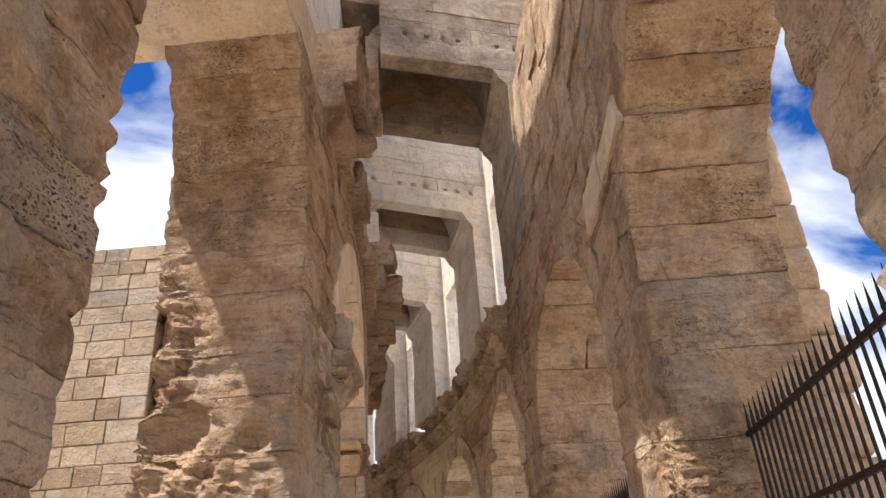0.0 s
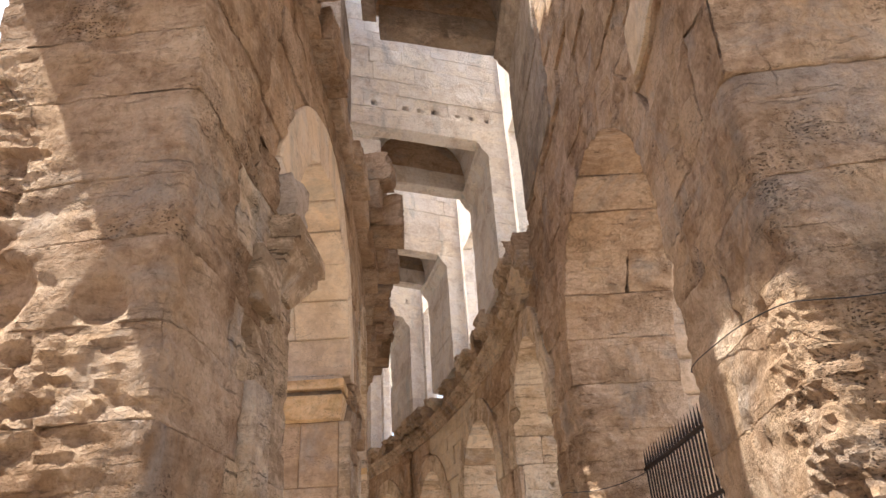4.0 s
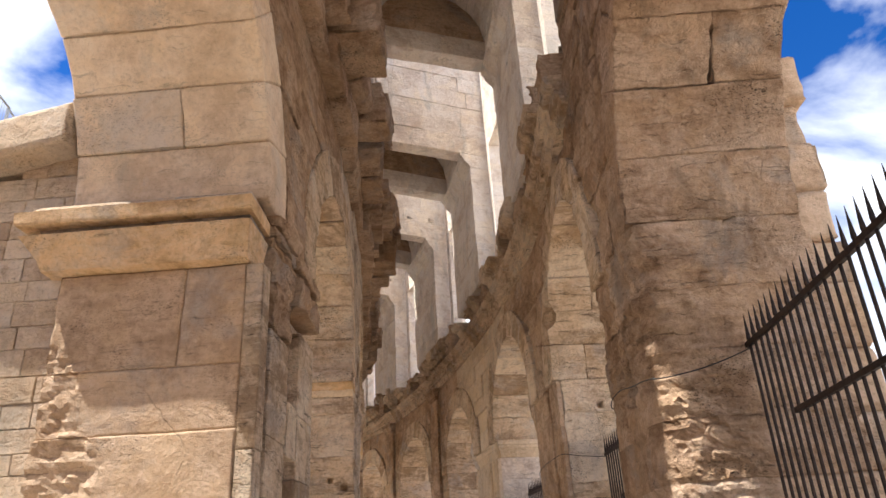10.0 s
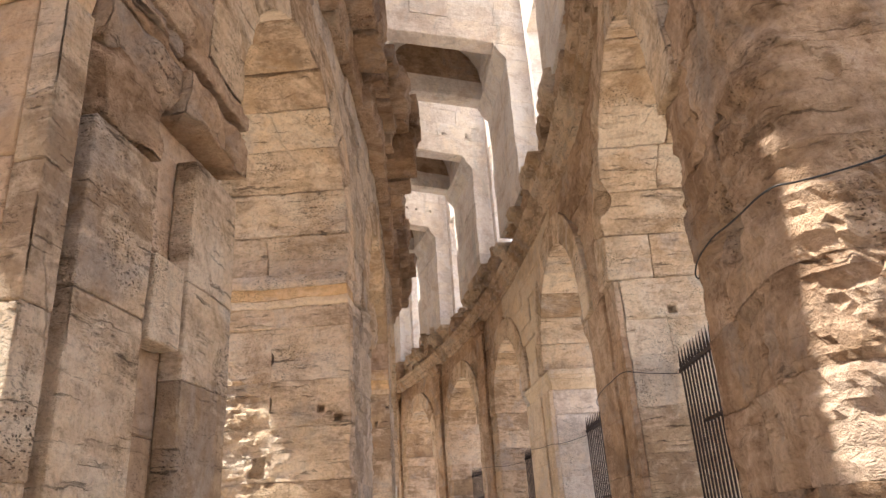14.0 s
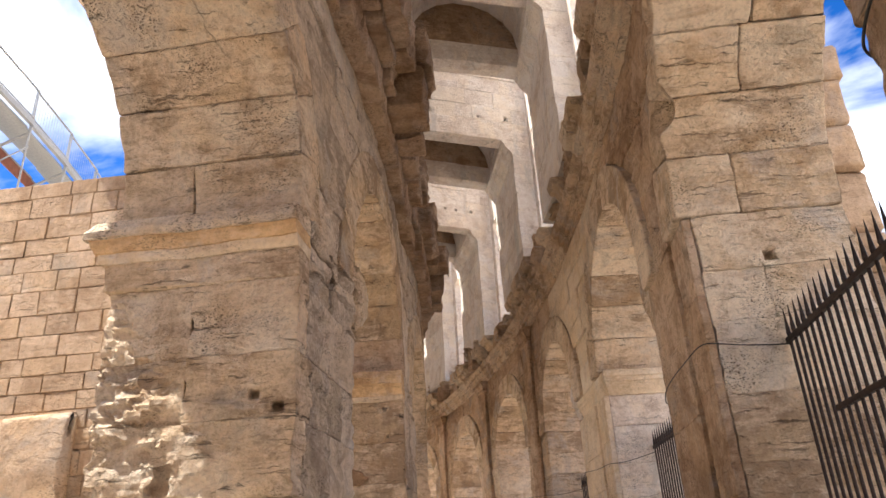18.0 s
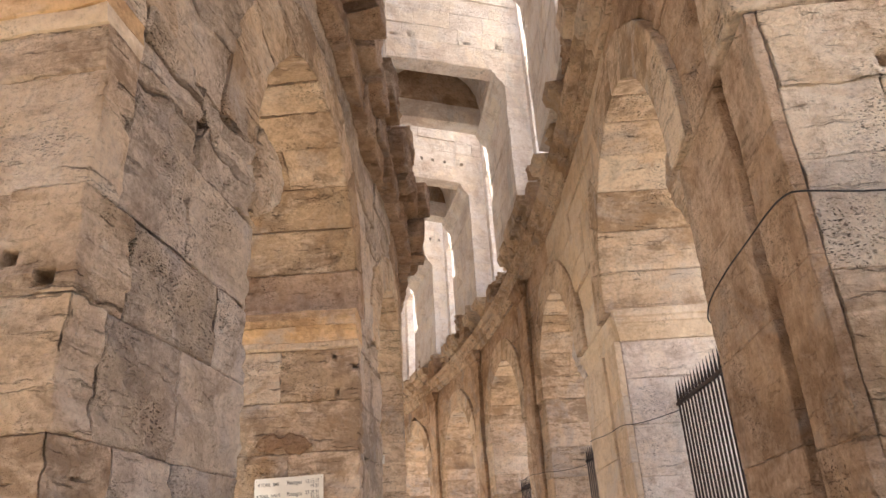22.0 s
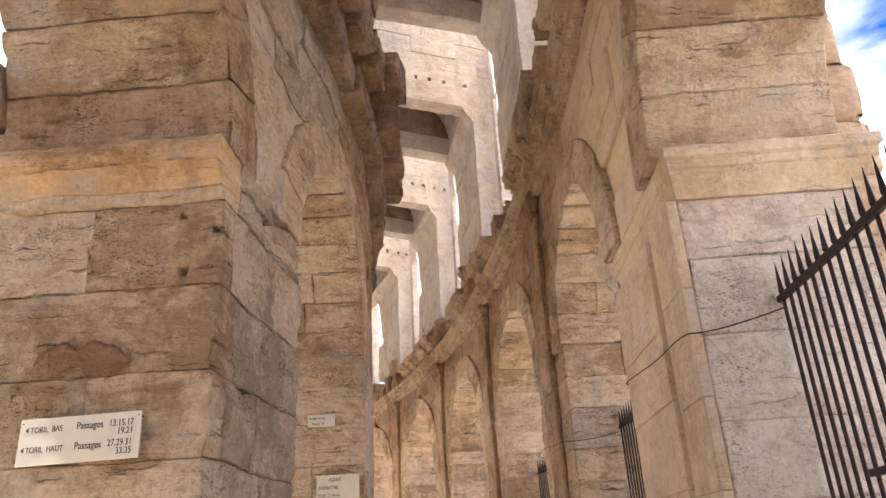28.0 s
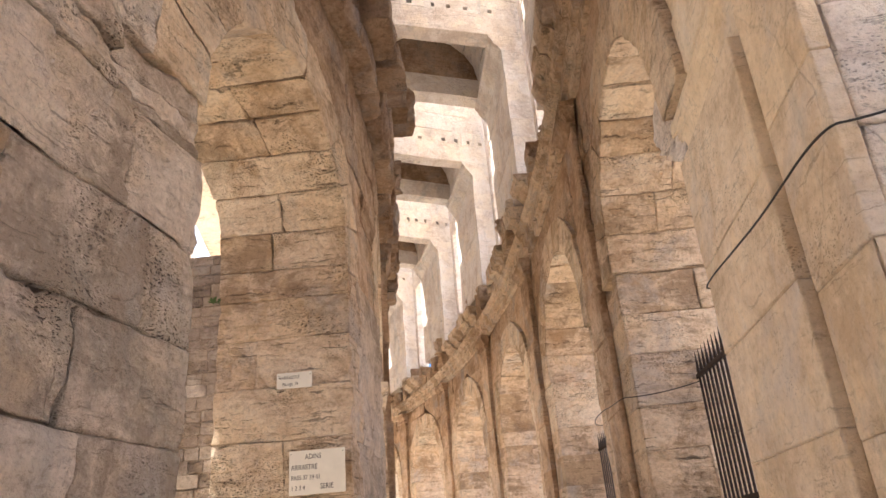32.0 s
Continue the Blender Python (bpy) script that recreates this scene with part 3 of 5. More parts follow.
def build_pier(k, piers, inner, style):
    """One pier of an arcade from the ground to the cornice: courses, impost, spandrel stones, pilaster."""
    r = random.Random(100 * k + (1 if inner else 2))
    near, far = piers[k]
    side = "in" if inner else "out"
    back = style.get("recess", 0.0)
    r0, r1 = (R_IN_BACK + style.get("back", 0.0), R_IN - back) if inner else (R_OUT + back, R_OUT_BACK)
    rm = 0.5 * (r0 + r1)
    close = style.get("res", 0.2)
    amp = style.get("amp", 0.02)
    pier = thing("arcade_pier", style.get("label", "weathered limestone pier of big blocks carrying arches"), "pier",
                 "piers of the inner arcade" if inner else "piers of the outer arcade", "structure")
    zs = Z_SPRING
    imp = style.get("impost", 0.42)
    cuts = style.get("courses") or [c[0] for c in courses(0.0, zs - imp, 0.56, r)] + [zs - imp]
    bites = style.get("bites", ()) + scoops(near, far, inner, 1.5, 7.6, style.get("scoops", 0), 40 + k, style.get("scoop_size", (0.12, 0.3)), style.get("scoop_jamb", 0.4))
    holes = style.get("holes", ())
    wall = style.get("wall_mat", M_STONE)
    worn = dict(rough=style.get("rough", ()))
    seams = random.Random(700 + k)
    if style.get("round"):
        worn["corner"] = (near, r1 + float(face_in(near)), -1, style["round"], style.get("round_top")) if inner else (near, r0 + float(face_out(near)), 1, style["round"], style.get("round_top"))
    for i, (z0, z1) in enumerate(zip(cuts, cuts[1:])):
        joint = style.get("joints", {}).get(i)
        if joint is None and r.random() < style.get("split", 0.4):
            joint = r0 + (r1 - r0) * r.uniform(0.3, 0.7)
        spans = [(r0, joint), (joint, r1)] if joint else [(r0, r1)]
        for a, b in spans:
            jog = r.uniform(-0.01, 0.01)
            hs = []
            for hr, hz, hw, hh, hd in holes:
                if a < hr - hw / 2 and hr + hw / 2 < b and z0 < hz - hh / 2 and hz + hh / 2 < z1:
                    hs.append((0, 0, ((hr - hw / 2 - a) / (b - a), (hr + hw / 2 - a) / (b - a)), ((hz - hh / 2 - z0) / (z1 - z0), (hz + hh / 2 - z0) / (z1 - z0)), hd))
            # long courses are cut along the gallery too, with a staggered joint
            cut = near + (far - near) * (style.get("cut_at", 0.42) + style.get("cut_step", 0.22) * (i % 2) + style.get("cut_step", 0.22) * r.uniform(-0.27, 0.27))
            cuts_u = [near + metres(jog, rm), cut, far - metres(jog, rm)] if (b >= r1 - 0.01 if inner else a <= r0 + 0.01) else [near + metres(jog, rm), far - metres(jog, rm)]
            if len(cuts_u) == 3 and style.get("face_joints"):
                cuts_u.insert(2, cut + (far - cut) * seams.uniform(0.3, 0.7))
            for q, (ua, ub) in enumerate(zip(cuts_u, cuts_u[1:])):
                stone(pier, "stone_block", style.get("far_mat" if q else "mat", style.get("mat", M_JAMB)), ua, ub, a, b, z0, z1, side=side,
                      res=close, amp=amp, bev=style.get("face_joints", style.get("bev", 0.007)) if q else style.get("bev", 0.007), bites=bites, holes=hs if q == 0 else (), chip=style.get("chip", 0.05), ledge=style.get("ledge", 0.0), **worn)
    # raised strips on the face towards the gallery, with grooves between them
    for a, b, z0, z1 in style.get("strips", ()):
        for c0, c1 in courses(z0, z1, 0.8, r):
            jog = r.uniform(0.0, 0.012)
            ra, rb = (r1 + 0.003, R_IN - jog) if inner else (R_OUT + jog, r0 - 0.003)
            stone(pier, "facing_strip", style.get("strip_mat", wall), a, b, ra, rb, c0, c1, side=side, res=close, amp=amp * 0.6, chip=0.05)
    for a, b, z0, z1 in style.get("lumps", ()):
        stone(pier, "broken_block", wall, a, b, r1 + 0.003, R_IN + 0.02, z0, z1, side=side, res=0.06, amp=0.04, ledge=0.06, chip=0.15)
    # broken end of an impost, still sticking out of the far jamb
    if style.get("stub"):
        reach, sa, sb, zb, zt = style["stub"]

        def nose(z):
            f = (np.asarray(z) - zb) / (zt - zb)
            return far + reach * np.interp(f, (0.0, 0.2, 0.45, 0.7, 0.88, 1.0), (0.02, 0.42, 0.8, 1.0, 0.9, 0.45))
        stone(pier, "broken_impost", style.get("mat", M_JAMB), far - 0.1, nose, sa, sb, zb, zt, "broken stump of a moulded impost", side=side, res=0.05, amp=0.035, ledge=0.04, chip=0.12, bev=0.02)
    if imp > 0:
        o = style.get("out", 0.2)
        steps = [(zs - imp, 0.02), (zs - imp + 0.03, 0.03), (zs - imp * 0.55, o * 0.66), (zs - imp * 0.5, o * 0.7), (zs - imp * 0.48, o * 0.82), (zs - imp * 0.3, o * 0.84),
                 (zs - imp * 0.27, o), (zs - 0.015, o), (zs, o * 0.9)]
        ends = style.get("ends", (1, 1, 1, 0.3) if inner else (1, 1, 0.3, 1))
        for st, mt in style.get("impost_bands", ((steps, style.get("impost_mat", M_JAMB)),)):
            cut = style.get("impost_to")
            moulded(pier, "impost", mt, near, cut or far, r0, r1, st, ends if not cut else (*ends[:1], 0, *ends[2:]), "moulded impost block", amp=style.get("impost_amp", 0.012), side=side, res=0.14)
            if cut:
                mid = cut + 0.45 * (far - cut)
                for ua, ub in ((cut + 0.01, mid), (mid + 0.01, far)):
                    stone(pier, "stone_block", wall, ua, ub, r0, R_IN + r.uniform(-0.05, 0.06), st[0][0], st[-1][0] - 0.004, side=side, res=close, amp=amp * 3, ledge=0.05, chip=0.15)
    # spandrel stones between the two arches
    c0, h0 = arch_centre(piers, k) if k > 0 else (near - 2.0, 1.9)
    c1, h1 = arch_centre(piers, k + 1) if k + 1 < len(piers) else (far + 2.0, 1.9)
    r0, r1 = (R_IN_BACK + style.get("back", 0.0), R_IN) if inner else (R_OUT, R_OUT_BACK)
    rm = 0.5 * (r0 + r1)
    e0, e1 = h0 * DEG * rm + RING, h1 * DEG * rm + RING

    def left(z):
        x = np.sqrt(np.maximum(e0 * e0 - (np.asarray(z) - zs) ** 2, 0.0))
        return c0 + x / rm / DEG

    if style.get("lean"):
        def left(z):
            return np.interp(z, *style["lean"])

    def right(z):
        x = np.sqrt(np.maximum(e1 * e1 - (np.asarray(z) - zs) ** 2, 0.0))
        return c1 - x / rm / DEG
    if style.get("lean_far"):
        def right(z):
            return np.interp(z, *style["lean_far"])
    for z0, z1 in courses(zs, style.get("top", Z_CORNICE), 0.53, r):
        mid = 0.5 * (near + far)
        wide = float(right(0.5 * (z0 + z1)) - left(0.5 * (z0 + z1)))
        n = 1 if wide < 1.7 else (2 if wide < 3.6 else 3)
        js = [None] + [mid + (q - n / 2) * wide / n + r.uniform(-0.2, 0.2) for q in range(1, n)] + [None]
        for q in range(n):
            a = left if js[q] is None else js[q]
            b = right if js[q + 1] is None else js[q + 1]
            jog = r.uniform(-0.02, 0.04)
            stone(pier, "stone_block", wall, a, b, r0 + (0 if inner else jog), r1 - (jog if inner else 0), z0, z1, side=side,
                  res=close * 1.15, amp=amp * 1.2, bev=style.get("bev", 0.007), chip=0.1, bites=bites, ledge=style.get("ledge", 0.0), rough=style.get("rough", ()))
    # pilaster on the face towards the gallery
    pil = style.get("pilaster", 0.3)
    if pil > 0:
        a, b = near + metres(style.get("pil_in", 0.42), rm), far - metres(style.get("pil_in", 0.42), rm)
        ra, rb = (r1 + 0.004, r1 + pil) if inner else (r0 - pil, r0 - 0.004)
        for z0, z1 in courses(style.get("pil_from", 0.0), Z_CORNICE - 0.36, 0.85, r):
            jog = r.uniform(-0.015, 0.03)
            stone(pier, "pilaster_block", wall, a, b, ra + (0 if inner else jog), rb - (jog if inner else 0), z0, z1, side=side, res=close, amp=amp * 0.8, chip=0.08, bites=bites)
        zc = Z_CORNICE - 0.36
        steps = [(zc, 0.0), (zc + 0.04, 0.05), (zc + 0.1, 0.03), (zc + 0.2, 0.1), (zc + 0.24, 0.13), (zc + 0.355, 0.13)]
        moulded(pier, "capital", M_NEW if style.get("cap_new") else wall, a, b, ra, rb, steps,
                (1, 1, 0, 1) if inner else (1, 1, 1, 0), "moulded pilaster capital", amp=0.012, side=side)
    return pier


def build_arch(k, piers, inner, style):
    """The voussoirs of the arch before pier k."""
    only = style.get("only")
    if only == ():
        return None
    c, h = arch_centre(piers, k)
    r0, r1 = (R_IN_BACK, R_IN) if inner else (R_OUT, R_OUT_BACK)
    rm = 0.5 * (r0 + r1)
    a = h * DEG * rm
    r0, r1 = (r0, r1 + style.get("proud", 0.0)) if inner else (r0 - style.get("proud", 0.0), r1)
    arch = thing("arcade_arch", style.get("arch_label", "round arch of wedge-shaped limestone voussoirs"), "arch",
                 "arches of the inner arcade" if inner else "arches of the outer arcade", "structure")
    n = 11
    r = random.Random(300 + 10 * k + inner)
    worn = scoops(piers[k - 1][1], piers[k][0], inner, 5.0, 7.4, style.get("scoops", 0) // 2, 90 + k, style.get("scoop_size", (0.12, 0.3)), 0.0) + style.get("arch_bites", ())
    for q in range(n):
        if only and q not in only:
            continue
        t0, t1 = math.pi * q / n, math.pi * (q + 1) / n
        dep = RING + r.uniform(-0.03, 0.02)
        jog = r.uniform(-0.02, 0.03)
        cut = r.uniform(0.35, 0.65)
        for v0, v1 in (((0.0, cut), (cut, 1.0)) if r.random() < style.get("split", 0.5) else ((0.0, 1.0),)):
            def f(u, v, w, t0=t0, t1=t1, dep=dep, jog=jog, v0=v0, v1=v1):
                t = t0 + (t1 - t0) * u
                rho = a + jog + (dep - jog) * w
                return c - rho * np.cos(t) / rm / DEG, r0 + (r1 - r0) * (v0 + (v1 - v0) * v), Z_SPRING + 0.004 + rho * np.sin(t)
            me = block_mesh("voussoir", warped(f, "in" if inner else "out"), (a * (t1 - t0), (r1 - r0) * (v1 - v0), dep), res=style.get("res", 0.2), amp=style.get("amp", 0.02), bev=0.008,
                            chip=style.get("chip", 0.06), bites=worn, ledge=style.get("ledge", 0.0) * 0.6)
            mat = style.get("arch_mat", style.get("mat", M_JAMB))
            hang("voussoir", me, style.get("springer_mat", mat) if q == n - 1 else mat, arch)
    return arch


def down(*zs):
    """Course heights from the top down, carried on to the ground."""
    zs = list(zs)
    while zs[-1] > 0.9:
        zs.append(zs[-1] - 0.56)
    return [0.0] + zs[::-1]


IN_STYLE = {
    0: dict(top=6.4, only=(), pilaster=0.0),
    1: dict(bites=((-6.45, 56.72, 2.58, 0.22, (-1, 0, 0.1)), (-6.3, 56.7, 3.3, 0.14, (-1, 0, 0))), amp=0.035, res=0.07, bev=0.003, impost=0, mat=M_STONE, pilaster=0.0, ledge=0.05, round=0.3, top=7.72, only=(), lean_far=((4.8, 6.5, 7.8), (-6.1, -5.9, -5.6)), scoops=18, scoop_jamb=0.2),
    # the far half's paler stone also stands in for bounced light
    2: dict(amp=0.018, res=0.05, bev=0.004, impost=0, mat=M_STONE, far_mat=M_JAMB, pilaster=0.0, ledge=0.035, chip=0.1, only=(), back=0.33, lean=((4.83, 6.4, 7.1, 7.72), (-2.4, -2.45, -2.7, -3.1)),
            courses=down(4.83, 4.17, 3.73, 3.2, 2.63), scoops=5, scoop_jamb=0.0, round=0.12, split=0.0,
            bites=((-1.05, 56.56, 3.56, 0.17, (-1, 0, 0)), (-2.75, 55.28, 3.42, 0.5, (0, 1, 0)), (-2.62, 54.85, 3.9, 0.4, (0.5, 1, 0)), (-2.5, 54.85, 4.5, 0.32, (0.8, 1, 0)), (-2.52, 55.4, 2.82, 0.14, (0, 1, 0)), (-2.5, 56.1, 3.35, 0.2, (0, 1, 0.3))),
            rough=((-2.3, 55.0, 4.3, 0.6, 0.035), (-2.3, 55.1, 3.5, 0.6, 0.035), (-2.3, 55.3, 2.8, 0.7, 0.03), (-2.3, 56.0, 2.7, 0.5, 0.02), (-2.3, 54.95, 4.9, 0.4, 0.04)),
            label="deeply eroded limestone pier with broken hollows"),
    # the impost's recessed band has its shade put in as darker stone
    3: dict(mat=M_TAN, arch_mat=M_CREAM, out=0.3, impost=0.64, impost_mat=M_NEW, impost_amp=0.004, impost_bands=((((4.19, 0.0), (4.2, 0.1), (4.3, 0.13), (4.5, 0.24)), M_OCHRE), (((4.502, 0.12), (4.54, 0.13), (4.585, 0.14)), M_DARK_GREY), (((4.587, 0.26), (4.6, 0.27), (4.71, 0.28)), M_OCHRE),
            (((4.712, 0.22), (4.78, 0.18), (4.83, 0.12)), M_JAMB)), amp=0.01, res=0.08, ledge=0.01, rough=((4.0, 54.65, 3.2, 0.4, 0.025), (4.0, 54.75, 2.5, 0.5, 0.03), (4.0, 54.8, 1.9, 0.5, 0.03)), pilaster=0.0, recess=0.16, courses=down(4.19, 3.31, 2.78), chip=0.03,
            strips=((4.0, 4.21, 1.0, 4.18), (4.33, 4.96, 1.0, 3.7), (5.02, 5.36, 2.7, 3.2), (5.42, 6.09, 1.0, 4.0)), strip_mat=M_JAMB, lumps=((4.36, 4.92, 3.72, 4.18),), ends=(1, 0, 1.25, 0.35), impost_to=4.32, scoops=0, wall_mat=M_STONE,
            label="limestone pier with recut smooth blocks and a moulded impost"),
    4: dict(face_joints=0.007, stub=(0.55, 55.1, 56.45, 4.25, 5.05), arch_bites=((9.94, 55.1, 5.6, 0.1, (0, 1, 0.2)), (9.98, 55.48, 5.52, 0.1, (0, 1, 0.2))), cut_at=0.13, cut_step=0.08, far_mat=M_ASH, wall_mat=M_ASH, impost_to=10.42, impost_amp=0.022, impost_bands=((((4.15, 0.0), (4.16, 0.04), (4.42, 0.06)), M_JAMB), (((4.422, 0.09), (4.46, 0.12), (4.52, 0.13)), M_NEW), (((4.522, 0.16), (4.6, 0.21), (4.65, 0.22)), M_OCHRE), (((4.652, 0.27), (4.72, 0.28), (4.83, 0.18)), M_JAMB)), amp=0.02, res=0.065, bev=0.004, chip=0.09, rough=((10.15, 54.7, 3.9, 0.35, 0.03), (10.15, 54.8, 3.2, 0.5, 0.035), (10.15, 54.9, 2.5, 0.6, 0.035)), out=0.13, impost=0.68, pilaster=0.0, courses=down(4.15, 3.48, 2.92, 2.29), joints={6: 55.42, 5: 55.42}, ledge=0.035, ends=(0.6, 1.0, 0.9, 0.0), scoops=8, scoop_size=(0.08, 0.18), scoop_jamb=0.3,
            holes=((56.25, 3.0, 0.1, 0.09, 0.12), (56.05, 3.12, 0.1, 0.09, 0.08), (55.28, 2.47, 0.19, 0.26, 0.1)), label="banded limestone pier with worn impost and chipped courses"),
    5: dict(face_joints=0.008, springer_mat=M_BROWN, arch_bites=((15.71, 56.13, 6.3, 0.11, (0, 1, 0.3)), (16.19, 56.19, 5.61, 0.12, (0, 1, 0.1)), (16.06, 56.35, 5.88, 0.1, (0, 1, 0.2)), (16.33, 55.85, 5.1, 0.1, (0, 1, 0))), cut_at=0.13, cut_step=0.08, far_mat=M_ASH, wall_mat=M_ASH, impost_to=16.68, impost_amp=0.025, impost_bands=((((4.36, 0.0), (4.37, 0.07), (4.45, 0.08)), M_JAMB), (((4.452, 0.1), (4.5, 0.12), (4.62, 0.22)), M_OCHRE), (((4.622, 0.25), (4.72, 0.27), (4.83, 0.2)), M_OCHRE)), amp=0.02, res=0.07, bev=0.004, chip=0.09, out=0.1, impost=0.47, pilaster=0.0, courses=down(4.36, 3.68, 3.04, 2.44), joints={6: 55.44, 4: 55.57}, ledge=0.035, ends=(0.9, 0, 0.6, 0.0), scoops=8, scoop_size=(0.08, 0.18), scoop_jamb=0.25,
            holes=((56.11, 4.24, 0.06, 0.06, 0.1), (56.35, 4.1, 0.06, 0.06, 0.1), (56.15, 3.79, 0.08, 0.08, 0.1)), label="limestone pier with white painted direction sign"),
    6: dict(cut_at=0.2, cut_step=0.08, far_mat=M_ASH, amp=0.025, res=0.075, bev=0.004, chip=0.09, ledge=0.03, impost=0, pilaster=0.0, courses=down(4.83, 4.49, 4.04, 3.52, 2.97), scoops=8, scoop_size=(0.08, 0.16), label="limestone pier with two white direction signs"),
    7: dict(pilaster=0.15),
}
OUT_STYLE = {
    1: dict(amp=0.035, res=0.07, bev=0.003, impost=0, mat=M_STONE, pilaster=0.1, proud=0, ledge=0.05, round=0.25, scoops=8),
    2: dict(amp=0.022, res=0.055, bev=0.003, impost=0, proud=0, mat=M_STONE, pilaster=0.0, courses=down(4.83, 4.59, 4.02, 3.26), ledge=0.035, chip=0.08, scoops=8, scoop_jamb=0.0, round=0.2, split=0.0,
            rough=((-1.8, 60.0, 2.9, 0.5, 0.02), (-1.8, 60.25, 2.4, 0.6, 0.03), (-1.8, 60.3, 1.7, 0.6, 0.03)), label="eroded limestone pier with sunlit broken edge"),
    3: dict(amp=0.024, res=0.055, bev=0.003, impost=0, proud=0, mat=M_BROWN, wall_mat=M_BROWN, pilaster=0.0, courses=down(4.83, 4.1, 3.48, 2.85), ledge=0.05, chip=0.08, scoops=10, scoop_jamb=0.3, round=0.45, round_top=4.95, split=0.1,
            rough=((5.2, 60.2, 3.0, 0.42, 0.028), (5.2, 60.25, 2.4, 0.55, 0.034)), label="rounded eroded limestone pier"),
    4: dict(stub=(0.5, 60.02, 60.75, 4.3, 5.2), recess=0.1, strips=((11.2, 11.78, 0.5, 4.82), (11.95, 13.19, 0.5, 4.82)), amp=0.022, res=0.07, bev=0.004, chip=0.09, ledge=0.03, impost=0, pilaster=0.0, courses=down(4.83, 4.24, 3.72, 3.03, 2.42), scoops=18, scoop_jamb=0.0,
            holes=((60.79, 4.36, 0.12, 0.12, 0.14), (60.75, 3.97, 0.15, 0.14, 0.16)), label="limestone pier of pitted courses with square sockets"),
    5: dict(stub=(0.7, 60.02, 60.6, 4.45, 5.3), mat=M_PALE, arch_mat=M_JAMB, amp=0.006, res=0.14, out=0.2, impost=0.42, pilaster=0.0, recess=0.1, split=0.0, joints={5: 61.05}, courses=down(4.41, 3.87, 3.24, 2.57), chip=0.03, ends=(1, 0.5, 0.4, 1), impost_mat=M_NEW,
            strips=((17.1, 17.74, 0.5, 4.41), (17.93, 19.4, 0.5, 4.41)), strip_mat=M_NEW, wall_mat=M_NEW, label="smooth limestone pier with moulded impost and pilaster"),
    6: dict(amp=0.025, res=0.12, impost=0, pilaster=0.1, scoops=10, scoop_jamb=0.1),
}
for _k in range(len(IN_PIERS)):
    _st = dict(res=0.3, amp=0.02)
    _st.update(IN_STYLE.get(_k, {}))
    build_pier(_k, IN_PIERS, True, _st)
    if _k:
        build_arch(_k, IN_PIERS, True, _st)
for _k in range(len(OUT_PIERS)):
    _st = dict(res=0.3, amp=0.02, pilaster=0.12, pil_in=0.75, impost=0.36, out=0.1, proud=0.06)
    _st.update(OUT_STYLE.get(_k, {}))
    build_pier(_k, OUT_PIERS, False, _st)
    if _k:
        build_arch(_k, OUT_PIERS, False, _st)


